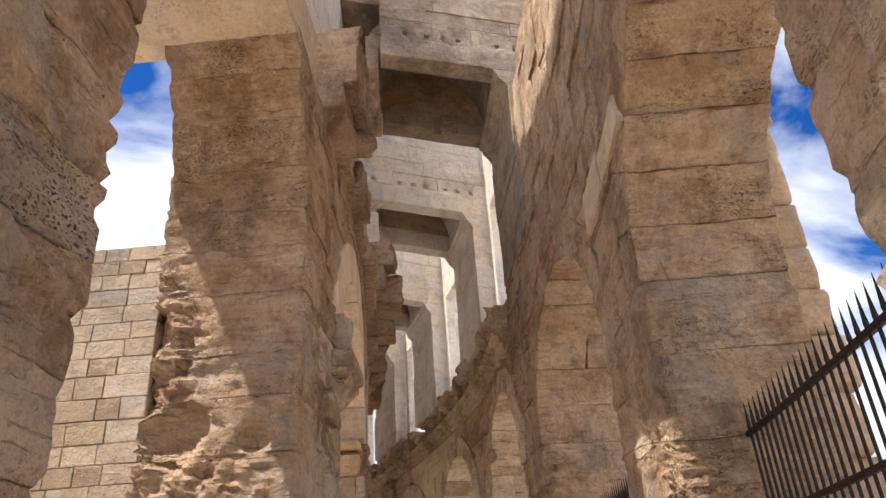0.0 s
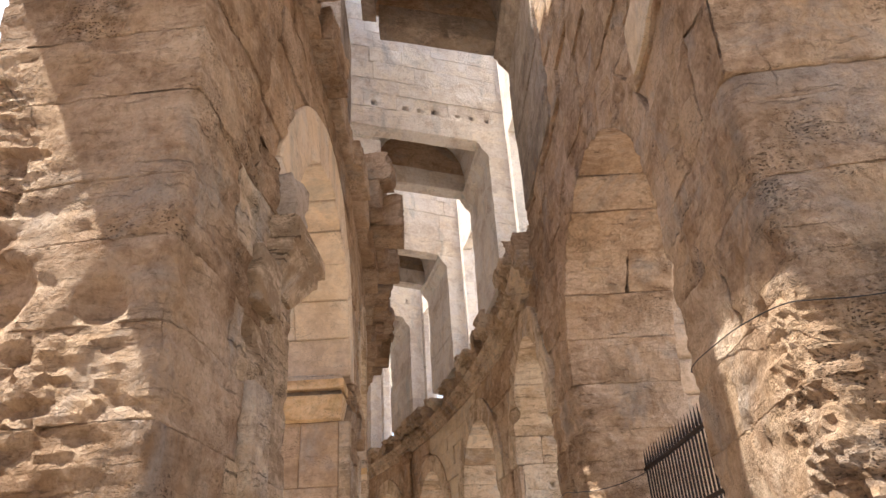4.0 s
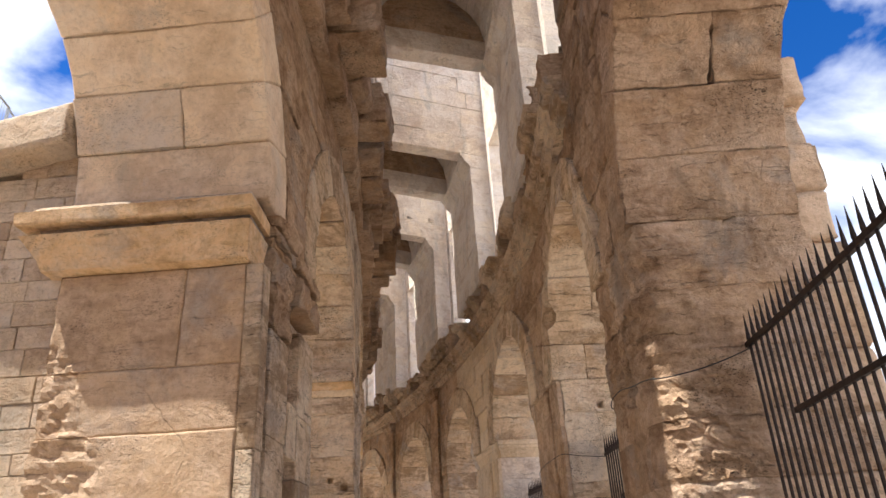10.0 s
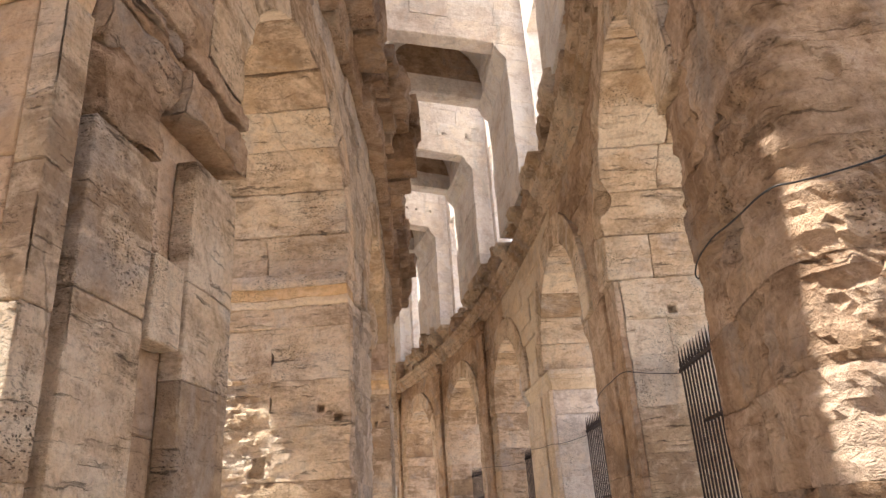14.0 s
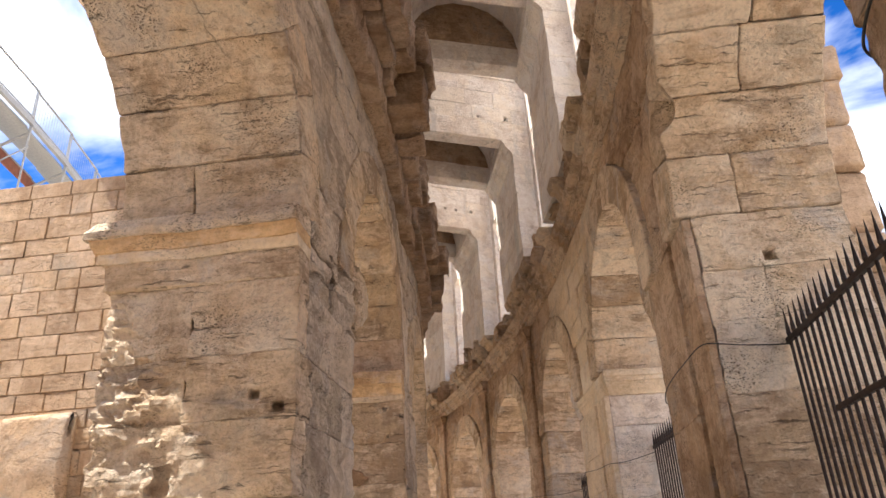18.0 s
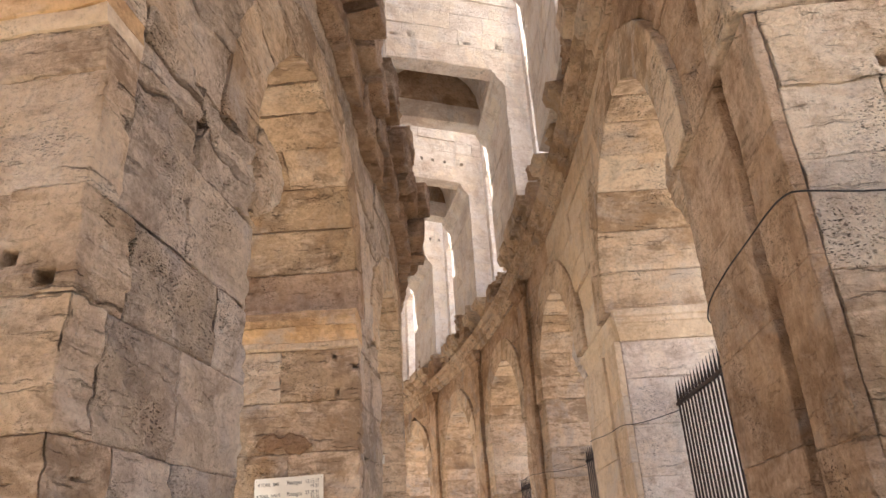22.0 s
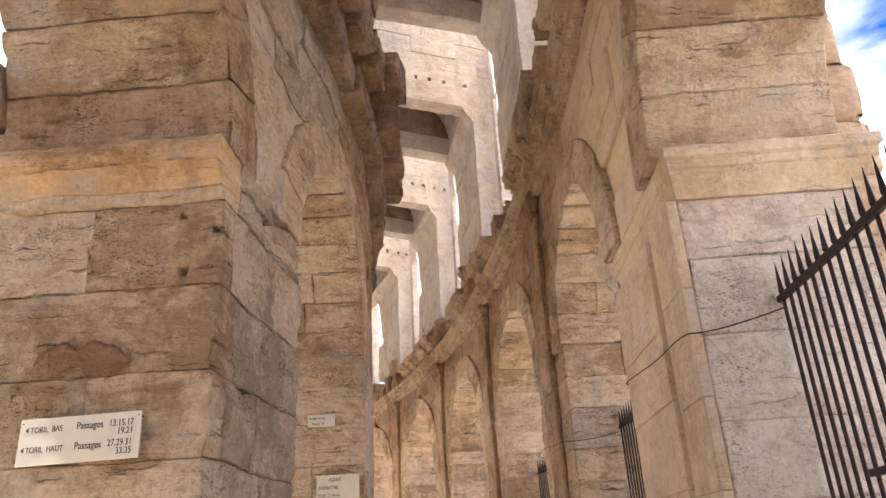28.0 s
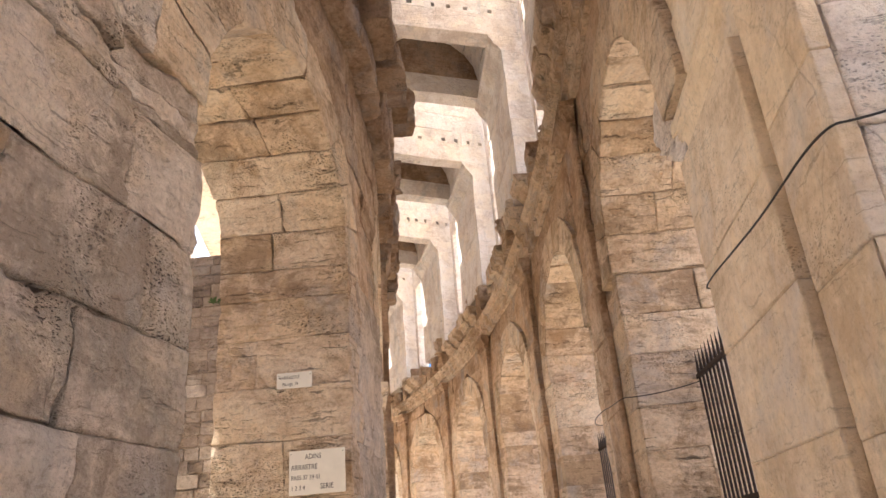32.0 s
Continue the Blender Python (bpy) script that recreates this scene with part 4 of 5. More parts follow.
# ---------------------------------------------------------------- cornices
def build_cornice(inner):
    r = random.Random(51 + inner)
    c = thing("broken_cornice", "broken limestone cornice with ragged overhanging blocks", "cornice", kind="structure")
    phi = -1.6 if inner else -14.0
    side = "in" if inner else "out"
    while phi < 53.5:
        w = r.uniform(0.6, 1.2)
        p1 = phi + w
        z1 = Z_CORNICE + 0.5 + r.uniform(-0.04, 0.04)
        if inner:
            stone(c, "architrave_block", M_STONE, phi, p1, R_IN_BACK + 0.4, R_IN + r.uniform(0.12, 0.3), Z_CORNICE, z1, side=side, res=0.11, amp=0.035, chip=0.18, bev=0.008, ledge=0.06)
            low = 0.0 < phi < 4.3
            zt = Z_LEDGE + (r.uniform(-0.5, -0.3) if low else r.uniform(-0.25, 0.55))
            zm = z1 + (zt - z1) * r.uniform(0.4, 0.6)
            for a, b in ((z1, zm), (zm, zt)):
                stone(c, "cornice_block", M_STONE, phi + r.uniform(0, 0.12), p1 - r.uniform(0, 0.12), R_IN_BACK + 0.6, R_IN + (r.uniform(-0.1, 0.05) if low else r.uniform(0.35, 0.9) if phi < 14 else r.uniform(0.2, 0.75)), a, b, side=side, res=0.1, amp=0.05, chip=0.3, bev=0.01, ledge=0.09)
        else:
            # before the first bridge the wall is broken off flush and runs up ragged
            gone = phi < 7.0
            if gone:
                for a, b in courses(Z_CORNICE, (10.4 if phi < -5 else 13.0) + r.uniform(-0.5, 0.5), 0.6, r):
                    stone(c, "wall_block", M_STONE, phi, p1, R_OUT + r.uniform(-0.02, 0.06), R_OUT_BACK, a, b, side=side, res=0.1, amp=0.022, chip=0.1, bev=0.004, ledge=0.025)
                phi = p1
                continue
            # moulded fascia, broken cornice blocks with open joints above it, loose ragged tops
            p1 = phi + r.uniform(0.5, 0.9)
            zc = Z_CORNICE
            steps = [(zc, 0.0), (zc + 0.15, 0.02), (zc + 0.155, 0.09), (zc + 0.33, 0.11), (zc + 0.335, 0.19), (zc + 0.46, 0.25), (zc + 0.5, 0.2)]
            moulded(c, "architrave_block", M_JAMB, phi, p1 - 0.02, R_OUT - 0.06, R_OUT_BACK - 0.1, steps, (0, 0, 1, 0), amp=0.016, side=side, res=0.12)
            zf = zc + 0.504
            top = zf + r.uniform(0.5, 0.68)
            steps = [(zf, 0.0), (zf + 0.2, 0.06), (zf + 0.22, 0.16), (zf + 0.36, 0.22), (zf + 0.38, 0.34), (top, 0.4)]
            if r.random() < 0.42:
                moulded(c, "cornice_block", M_JAMB, phi, p1 - r.uniform(0.03, 0.08), R_OUT - r.uniform(0.0, 0.1), R_OUT_BACK, steps, (0, 0, 1, 0), amp=0.03, side=side, res=0.12)
            else:
                top = zf + r.uniform(0.3, 0.66)
                stone(c, "cornice_block", M_STONE, phi, p1 - r.uniform(0.03, 0.1), R_OUT - r.uniform(0.0, 0.42), R_OUT_BACK, zf, top, side=side, res=0.08, amp=0.045, chip=0.25, bev=0.008, ledge=0.09)
            if r.random() < 0.85:
                stone(c, "ragged_block", r.choice((M_STONE, M_JAMB)), phi + r.uniform(0, 0.2), p1 - r.uniform(0.05, 0.3), R_OUT - r.uniform(-0.1, 0.45), R_OUT_BACK, top, top + r.uniform(0.12, 0.55), side=side, res=0.08, amp=0.05, chip=0.3, bev=0.008, ledge=0.1)
        phi = p1
    if not inner:
        # an unseen overhanging length is added before the first pier to shade it
        for a, b in courses(8.2, 11.0, 0.7, r):
            stone(c, "cornice_block", M_STONE, -3.85, -2.95, R_OUT - 0.75 + r.uniform(-0.04, 0.04), R_OUT + 0.2, a, b, res=0.14, amp=0.03, chip=0.15, bev=0.008)
    return c


build_cornice(True)
build_cornice(False)


# ---------------------------------------------------------------- upper storey
R_UP = 60.95                          # back of the upper storey
SKEW = 0.22                           # the bridges lie a little askew, degrees for each metre


def build_vault(k):
    """A vaulted bridge across the gallery on its upper piers."""
    p0, p1 = VAULTS[k]
    r = random.Random(700 + k)
    v = thing("transverse_vault", "pale limestone vault bridging the gallery on flat lintels", "vault", "vaults over the gallery", "structure")
    zl, zt = 13.3, 17.6
    ri, ro = 56.85, 59.5
    res = 0.3 if k < 8 else 0.5
    lint = metres(0.5, 58)
    smooth = k == 4
    r_in = 56.85 if k == 2 else 55.2
    # vault 2 is built in darker stone, shade put into its colour
    mat = M_DARK_GREY if k == 2 else M_VAULT
    clean = M_DARK_GREY if k == 2 else M_VAULT
    # outer and inner supports
    for z0, z1 in courses(Z_LEDGE - 0.1, zl - 0.45, 0.58, r):
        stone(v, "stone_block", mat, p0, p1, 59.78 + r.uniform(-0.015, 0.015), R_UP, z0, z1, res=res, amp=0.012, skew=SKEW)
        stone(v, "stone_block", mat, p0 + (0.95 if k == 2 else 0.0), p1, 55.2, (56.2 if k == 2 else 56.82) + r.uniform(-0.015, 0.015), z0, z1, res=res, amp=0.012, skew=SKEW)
    for side in (0, 1):
        steps = [(zl - 0.45, 0.0), (zl - 0.36, 0.05), (zl - 0.22, 0.2), (zl - 0.1, 0.24), (zl - 0.06, 0.3), (zl, 0.3)]
        if not side:
            continue
        a, b = (59.78, R_UP)
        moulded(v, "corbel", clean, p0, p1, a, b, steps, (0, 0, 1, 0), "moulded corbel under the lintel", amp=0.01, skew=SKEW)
    # lintels
    for a, b, zz in ((p0, p0 + lint, zl + 0.62), (p1 - lint, p1, zl + 0.6)):
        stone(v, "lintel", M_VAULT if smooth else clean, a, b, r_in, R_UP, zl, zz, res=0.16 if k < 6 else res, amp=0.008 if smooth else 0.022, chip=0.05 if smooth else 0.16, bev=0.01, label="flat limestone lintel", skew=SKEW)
    # barrel between them
    zc, rad_, rise = zl + 0.6, 1.36, 0.92
    rc = 0.5 * (ri + ro)
    n = 9
    for q in range(n):
        t0, t1 = math.pi * q / n, math.pi * (q + 1) / n

        def f(u, w, s, t0=t0, t1=t1):
            t = t0 + (t1 - t0) * w
            rho = rad_ + 0.3 * s
            rr = rc - rho * np.cos(t)
            return p0 + lint + (p1 - p0 - 2 * lint) * u + SKEW * (rr - 59.6), rr, zc + rho * np.sin(t) * rise
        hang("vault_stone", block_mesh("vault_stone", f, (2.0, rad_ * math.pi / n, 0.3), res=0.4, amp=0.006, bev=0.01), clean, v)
    # lunette and walls
    stone(v, "lunette", M_STONE, p1 - lint, p1 - metres(0.1, 58), rc - rad_ - 0.1, rc + rad_ + 0.1, zc, zc + rad_ + 0.15, res=0.3, amp=0.008, label="dark lunette wall above the lintel", skew=SKEW)
    for lo, hi in ((min(r_in, 56.5), rc - rad_ - 0.02), (rc + rad_ + 0.02, R_UP)):
        stone(v, "haunch", clean, p0 + lint + 0.02, p1 - lint - 0.02, lo, hi, zl + 0.01, zc + 0.4, res=0.4, amp=0.006, skew=SKEW)
    for z0, z1 in courses(zl + 0.62, zt, 0.56, r):
        cuts = [r_in]
        while cuts[-1] < R_UP - 1.3:
            cuts.append(cuts[-1] + r.uniform(0.8, 1.5))
        cuts.append(R_UP)
        for a, b in zip(cuts, cuts[1:]):
            hs = []
            if abs(z0 - zl - 0.62) < 0.01 and not smooth and b - a > 0.7:
                for q in range(int((b - a) / 0.4)):
                    c = (q + r.uniform(0.3, 0.6)) * 0.4 / (b - a)
                    if r.random() < 0.75:
                        hs.append((0, 0, (c, c + r.uniform(0.08, 0.14) / (b - a)), (0.12, r.uniform(0.3, 0.45)), 0.16))
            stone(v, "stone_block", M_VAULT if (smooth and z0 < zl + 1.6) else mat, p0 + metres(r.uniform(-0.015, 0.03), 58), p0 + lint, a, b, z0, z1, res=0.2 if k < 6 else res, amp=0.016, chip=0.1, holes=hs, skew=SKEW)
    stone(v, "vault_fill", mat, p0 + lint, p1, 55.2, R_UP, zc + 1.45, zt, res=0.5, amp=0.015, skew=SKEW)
    for z0, z1 in courses(zt, 18.4, 0.9, r):
        for a, b in ((55.2, 57.4), (57.4, 59.5), (59.5, R_UP)):
            stone(v, "stone_block", mat, p0, p1, a, b, z0, z1, res=1.0, amp=0.015, skew=SKEW)
    return v


for _k in range(2, len(VAULTS)):
    build_vault(_k)


def build_upper_wall(k):
    """The outer wall of the upper storey between two vaults, with its opening."""
    p0, p1 = VAULTS[k][1], VAULTS[k + 1][0]
    w = thing("upper_outer_wall", "pale limestone upper wall with a tall opening", "wall", "upper walls", "structure")
    j = metres(0.35, 61)
    r = random.Random(900 + k)
    for z0, z1 in courses(Z_LEDGE - 0.1, 13.4, 0.62, r):
        stone(w, "stone_block", M_VAULT, p0 + 0.01, p0 + j, 60.3, 60.62, z0, z1, res=0.5, amp=0.01)
        stone(w, "stone_block", M_VAULT, p1 - j, p1 - 0.01, 60.3, 60.62, z0, z1, res=0.5, amp=0.01)
    for z0, z1 in courses(13.4, 17.0, 0.62, r):
        stone(w, "stone_block", M_VAULT, p0 + 0.01, p1 - 0.01, 60.3, 60.62, z0, z1, res=0.5, amp=0.01)


for _k in range(2, len(VAULTS) - 1):
    build_upper_wall(_k)


def build_unseen_upper_wall(k):
    """Unseen high arena-side wall between two vaults, added to block the sun."""
    w = thing("upper_inner_wall", "unseen limestone upper wall towards the arena, added to block sun", "wall", "upper inner walls", "structure")
    r = random.Random(950 + k)
    for z0, z1 in courses(Z_LEDGE - 0.4, 18.8, 0.85, r):
        stone(w, "stone_block", M_VAULT, VAULTS[k][1] - 0.9, VAULTS[k + 1][0] - 0.9, 55.2, 55.9, z0, z1, res=1.0, amp=0.012)


for _k in range(2, len(VAULTS) - 1):
    build_unseen_upper_wall(_k)


def build_unseen_header():
    """Before the first vault the arena side of the upper storey is open, an unseen header over its support added to
    bound the sun patches.
    """
    w = thing("upper_inner_wall", "unseen limestone upper wall towards the arena, added to block sun", "wall", "upper inner walls", "structure")
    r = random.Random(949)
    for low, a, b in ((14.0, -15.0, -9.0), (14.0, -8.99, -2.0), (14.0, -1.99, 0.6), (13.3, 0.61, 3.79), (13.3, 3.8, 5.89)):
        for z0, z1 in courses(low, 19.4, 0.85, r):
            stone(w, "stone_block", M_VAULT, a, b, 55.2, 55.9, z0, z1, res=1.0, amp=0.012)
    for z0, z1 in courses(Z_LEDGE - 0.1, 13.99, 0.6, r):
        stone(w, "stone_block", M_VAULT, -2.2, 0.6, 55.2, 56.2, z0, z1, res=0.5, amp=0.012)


build_unseen_header()


def build_shade_ledge():
    """Unseen slabs jutting out on the arena side, added to shade the inner piers."""
    w = thing("upper_floor_ledge", "unseen limestone slabs jutting towards the seating, added to shade piers", "floor", kind="structure")
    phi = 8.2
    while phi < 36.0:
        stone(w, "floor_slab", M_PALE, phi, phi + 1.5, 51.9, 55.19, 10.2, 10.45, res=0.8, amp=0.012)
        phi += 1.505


build_shade_ledge()


# ---------------------------------------------------------------- radial walls behind the inner arcade
def build_radial_wall(k, top, slope=0.0, length=7.0):
    """Small squared blocks carrying on from an inner pier towards the arena."""
    near, far = IN_PIERS[k]
    r = random.Random(1200 + k)
    w = thing("radial_wall", "wall of small squared limestone blocks in sunlight", "wall", "radial walls", "structure")
    ph0, ph1 = near + 0.1, near + 1.9
    stone(w, "wall_core", M_RUBBLE, ph0 + 0.02, ph1, R_IN_BACK - length, R_IN_BACK + (0.8 if k == 6 else 0.2), 0.0, top - 0.3, res=1.0, amp=0.0)
    z = 1.6
    while z < top:
        h = r.uniform(0.11, 0.15) if k == 6 else r.uniform(0.16, 0.24)
        rr = R_IN_BACK + (0.9 if k == 6 else 0.35)
        while rr > R_IN_BACK - min(length, 3.4):
            wd = r.uniform(0.16, 0.3) if k == 6 else r.uniform(0.22, 0.48)
            if z + h < top - (R_IN_BACK - rr) * slope + 0.1:
                # walls 4 to 6 take darker stone in place of weaker sun
                stone(w, "small_block", M_DARK_GREY if k == 6 else M_TAN if k in (4, 5) else M_RUBBLE, ph0 + metres(r.uniform(-0.004, 0.004), 54), ph0 + metres(0.3, 54), rr - wd, rr, z, z + h, res=0.4, amp=0.008, bev=0.005, gap=0.002)
            rr -= wd
        z += h
    return w


for _k, _top, _sl in ((1, 5.5, 0.0), (2, 5.46, 0.0), (3, 5.5, 0.2), (4, 5.5, 0.0), (5, 5.33, 0.13), (6, 5.14, 0.0), (7, 5.2, 0.0)):
    build_radial_wall(_k, _top, _sl)


def build_coping(k, top, rise):
    """Heavy worn slabs along the top of a radial wall, sloping a little, jutting out over its face."""
    a = IN_PIERS[k][0]
    cp = thing("wall_coping", "worn overhanging stone slabs on top of a wall", "coping", "wall copings", "structure")
    r = random.Random(1500 + k)
    for q in range(4):
        r1 = R_IN_BACK - 0.03 - 1.3 * q
        me = block_mesh("coping_slab", tilted(a - 0.25, a + 1.9, r1 - 1.3, r1, top, top + 0.42, rise, R_IN_BACK), (2.1, 1.3, 0.42), res=0.13, amp=0.025, chip=0.12, bev=0.02)
        hang("coping_slab", me, M_RUBBLE, cp)


def tilted(p0, p1, r0, r1, z0, z1, rise, pivot):
    def f(u, v, w):
        rr = r0 + (r1 - r0) * v
        return p0 + (p1 - p0) * u, rr, z0 + (z1 - z0) * w + rise * (rr - pivot)
    return f


build_coping(3, 5.5, 0.2)
build_coping(5, 5.33, 0.13)


# ---------------------------------------------------------------- iron fences
FENCE_TOP = {1: 3.15, 2: 3.15}
FENCE_MID = {1: 2.4, 2: 2.4, 5: 2.1, 6: 2.1}


def build_fence(k):
    top, mid = FENCE_TOP.get(k, 3.48), FENCE_MID.get(k, 2.72)
    p0, p1 = OUT_PIERS[k - 1][1], OUT_PIERS[k][0]
    rf = 60.74
    fz = thing("iron_fence", "dark iron railing with spear points closing the arch", "fence", "fences in the outer arches")
    n = int((p1 - p0) * DEG * rf / 0.135)
    for z, hgt, cut in ((top, 0.05, 0.0), (mid, 0.045, 0.75), (1.3, 0.045, 0.0), (0.2, 0.045, 0.0)):
        bm = bmesh.new()
        m = 8
        prev = None
        for i in range(m + 1):
            ph = p0 - 0.1 + (p1 - cut - p0 + 0.2) * i / m
            cur = [bm.verts.new(at(ph, rf + dr, z + dz)) for dr, dz in ((-0.02, -hgt / 2), (0.02, -hgt / 2), (0.02, hgt / 2), (-0.02, hgt / 2))]
            if prev:
                for a in range(4):
                    bm.faces.new((prev[a], cur[a], cur[(a + 1) % 4], prev[(a + 1) % 4]))
            else:
                bm.faces.new(cur[::-1])
            prev = cur
        bm.faces.new(prev)
        bmesh.ops.recalc_face_normals(bm, faces=bm.faces)
        part("rail", bm, M_IRON, fz)
    bm = bmesh.new()
    rings = ((0.02, 0.015), (top + 0.02, 0.015), (top + 0.05, 0.022), (top + 0.29, 0.002))
    prev = None
    for z, rad_ in rings:
        cur = [bm.verts.new((rad_ * math.cos(a * math.pi / 3), rad_ * math.sin(a * math.pi / 3), z)) for a in range(6)]
        if prev:
            for a in range(6):
                bm.faces.new((prev[a], prev[(a + 1) % 6], cur[(a + 1) % 6], cur[a]))
        else:
            bm.faces.new(cur[::-1])
        prev = cur
    bm.faces.new(prev)
    me = bpy.data.meshes.new("bar")
    bm.to_mesh(me)
    bm.free()
    me.materials.append(M_IRON)
    for i in range(n):
        ob = new("bar", me)
        ob.parent = fz
        ob.location = at(p0 + (p1 - p0) * (i + 0.5) / n, rf, 0)


for _k in range(1, 8):
    build_fence(_k)


# ---------------------------------------------------------------- outer half columns of the facade
def build_half_column(k):
    near, far = OUT_PIERS[k]
    r = random.Random(1700 + k)
    col = thing("facade_column", "eroded half column on the outer face of the arcade", "column", "half columns of the facade", "structure")
    a, b = near + metres(0.55, 62), far - metres(0.55, 62)
    for z0, z1 in courses(0.0, 9.0, 0.62, r):
        j = r.uniform(-0.05, 0.05)
        stone(col, "stone_block", M_TAN, a + metres(j, 62), b + metres(j, 62), R_OUT_BACK + 0.004, 62.25 + r.uniform(-0.12, 0.08), z0, z1, res=0.18, amp=0.04, chip=0.2, bev=0.03)


for _k in range(1, 8):
    build_half_column(_k)


# ---------------------------------------------------------------- broken impost left on the eroded pier
def build_fragment():
    fr = thing("impost_fragment", "broken piece of moulded impost on an eroded pier", "stone fragment")
    z = 4.18
    steps = [(z, 0.0), (z + 0.2, 0.14), (z + 0.24, 0.16), (z + 0.26, 0.2), (z + 0.36, 0.2), (z + 0.39, 0.26), (z + 0.56, 0.26), (z + 0.6, 0.2)]
    moulded(fr, "moulding", M_JAMB, -0.75, -0.08, 55.7, 56.5, steps, (0, 1, 0, 0.9), amp=0.005)
    stone(fr, "broken_block", M_DARK_GREY, -0.6, -0.15, 55.9, 56.62, z + 0.61, z + 1.15, res=0.09, amp=0.04, chip=0.2, bev=0.01, ledge=0.05)
    tp = thing("restored_slab", "smooth pale restored slab on top of a broken arch", "stone slab")
    for a, b, q in ((-3.9, -2.85, 54.2), (-5.0, -3.905, 54.2), (-6.2, -5.005, 54.2), (-2.845, -2.2, 55.9)):
        stone(tp, "slab", M_NEW, a, b, q, 56.5, 7.73, 8.5, res=0.2, amp=0.004)
    ps = thing("facing_slab", "smooth cream facing slab left on an eroded wall", "stone slab")
    stone(ps, "slab", M_NEW, -1.25, -0.1, R_OUT - 0.05, R_OUT + 0.05, 6.45, 7.05, side="out", res=0.12, amp=0.012, chip=0.2)
    stone(ps, "slab", M_NEW, -2.5, -1.3, R_OUT - 0.04, R_OUT + 0.05, 6.5, 6.9, side="out", res=0.12, amp=0.012, chip=0.2)
    pl = thing("facing_slab", "flat remnant of smooth facing on an eroded pier", "stone slab")
    stone(pl, "slab", M_JAMB, -1.12, -0.7, 56.4, 56.56, 2.3, 3.22, res=0.06, amp=0.008, bev=0.012, chip=0.06)
    pu = thing("facing_slab", "flat broken facing slab beside a moulded fragment", "stone slab")
    stone(pu, "slab", M_JAMB, -1.17, -0.64, 56.4, 56.57, 3.82, 4.3, res=0.06, amp=0.006, bev=0.012, chip=0.06)


build_fragment()


def build_patches():
    mp = thing("mortar_patch", "brown mortar repair smeared over a block joint", "mortar patch")
    def smear(u, v, w):
        half = 0.11 * np.sqrt(np.maximum(1.02 - (2 * v - 1) ** 2, 0.02)) * (1 + 0.35 * np.sin(11 * v) + 0.2 * np.sin(23 * v + 1))
        return 16.4 - metres(0.03, 55) + 0.1 * u, 55.2 + 0.72 * v, 3.16 + 0.03 * np.sin(5 * v) + (2 * w - 1) * half
    hang("patch", block_mesh("patch", smear, (0.1, 0.72, 0.2), res=0.04, amp=0.018, bev=0.012), M_STONE, mp)
    bl = thing("bonding_block", "large pitted pale block set in a small-block wall", "stone block")
    # tan stone here stands in for the weak sun on this wall
    stone(bl, "block", M_TAN, 10.15, 10.6, 53.75, 54.42, 2.3, 3.1, res=0.09, amp=0.03, chip=0.1, bev=0.02)


build_patches()


# ---------------------------------------------------------------- signs
def sign_frame(phi, r, z, turn=0.0):
    a = phi * DEG
    rad_, up = Vector((math.cos(a), math.sin(a), 0)), Vector((0, 0, 1))
    tan = Vector((math.sin(a), -math.cos(a), 0))
    m = Matrix((rad_, up, tan)).transposed().to_4x4()
    m.translation = at(phi, r, z)
    return m @ Matrix.Rotation(turn, 4, "Z")


def build_sign(label, phi, r0, r1, z0, z1, rows, off=0.06, turn=0.0):
    """A white plate on a pier's side with rows of lettering: (text, x, y, size) from the plate's lower corner."""
    w, h = r1 - r0, z1 - z0
    sg = thing("direction_sign", label, "sign", "direction signs")
    m = sign_frame(phi - metres(off, r0), r0, z0, turn)
    sg.matrix_world = m
    bm = bmesh.new()
    bmesh.ops.create_cube(bm, size=1.0)
    bmesh.ops.scale(bm, vec=(w, h, 0.012), verts=bm.verts)
    bmesh.ops.translate(bm, vec=(w / 2, h / 2, -0.006), verts=bm.verts)
    bmesh.ops.bevel(bm, geom=list(bm.edges), offset=0.002, segments=1, affect="EDGES")
    part("plate", bm, M_SIGN, sg)
    for x in (0.02, w - 0.02):
        bm = bmesh.new()
        bmesh.ops.create_cone(bm, segments=8, radius1=0.006, radius2=0.005, depth=off, cap_ends=True)
        bmesh.ops.translate(bm, vec=(x, h - 0.03, -off / 2 + 0.002), verts=bm.verts)
        part("fixing_pin", bm, M_IRON, sg)
    for text, x, y, size in rows:
        if text.startswith("<"):
            bm = bmesh.new()
            vs = [bm.verts.new(p) for p in ((x, y + size * 0.35, 0.0015), (x + size * 0.4, y, 0.0015), (x + size * 0.4, y + size * 0.7, 0.0015))]
            bm.faces.new(vs)
            part("arrow", bm, M_INK, sg)
            text, x = text[1:], x + size * 0.62
        cu = bpy.data.curves.new("lettering", "FONT")
        cu.body, cu.size, cu.extrude = text, size, 0.0008
        cu.materials.append(M_INK)
        ob = new("lettering", cu)
        ob.parent = sg
        ob.location = (x, y, 0.0015)
        ob.scale = (0.8, 1, 1)


build_sign("white enamel direction sign with two rows of lettering", 16.4, 55.23, 56.07, 2.44, 2.75,
           (("<TORIL  BAS", 0.04, 0.215, 0.056), ("Passages", 0.395, 0.218, 0.068), ("13.15.17", 0.62, 0.22, 0.062), ("19.21", 0.68, 0.165, 0.062),
            ("<TORIL  HAUT", 0.025, 0.085, 0.054), ("Passages", 0.395, 0.085, 0.068), ("27.29.31", 0.62, 0.09, 0.062), ("33.35", 0.68, 0.035, 0.062)), turn=0.02)
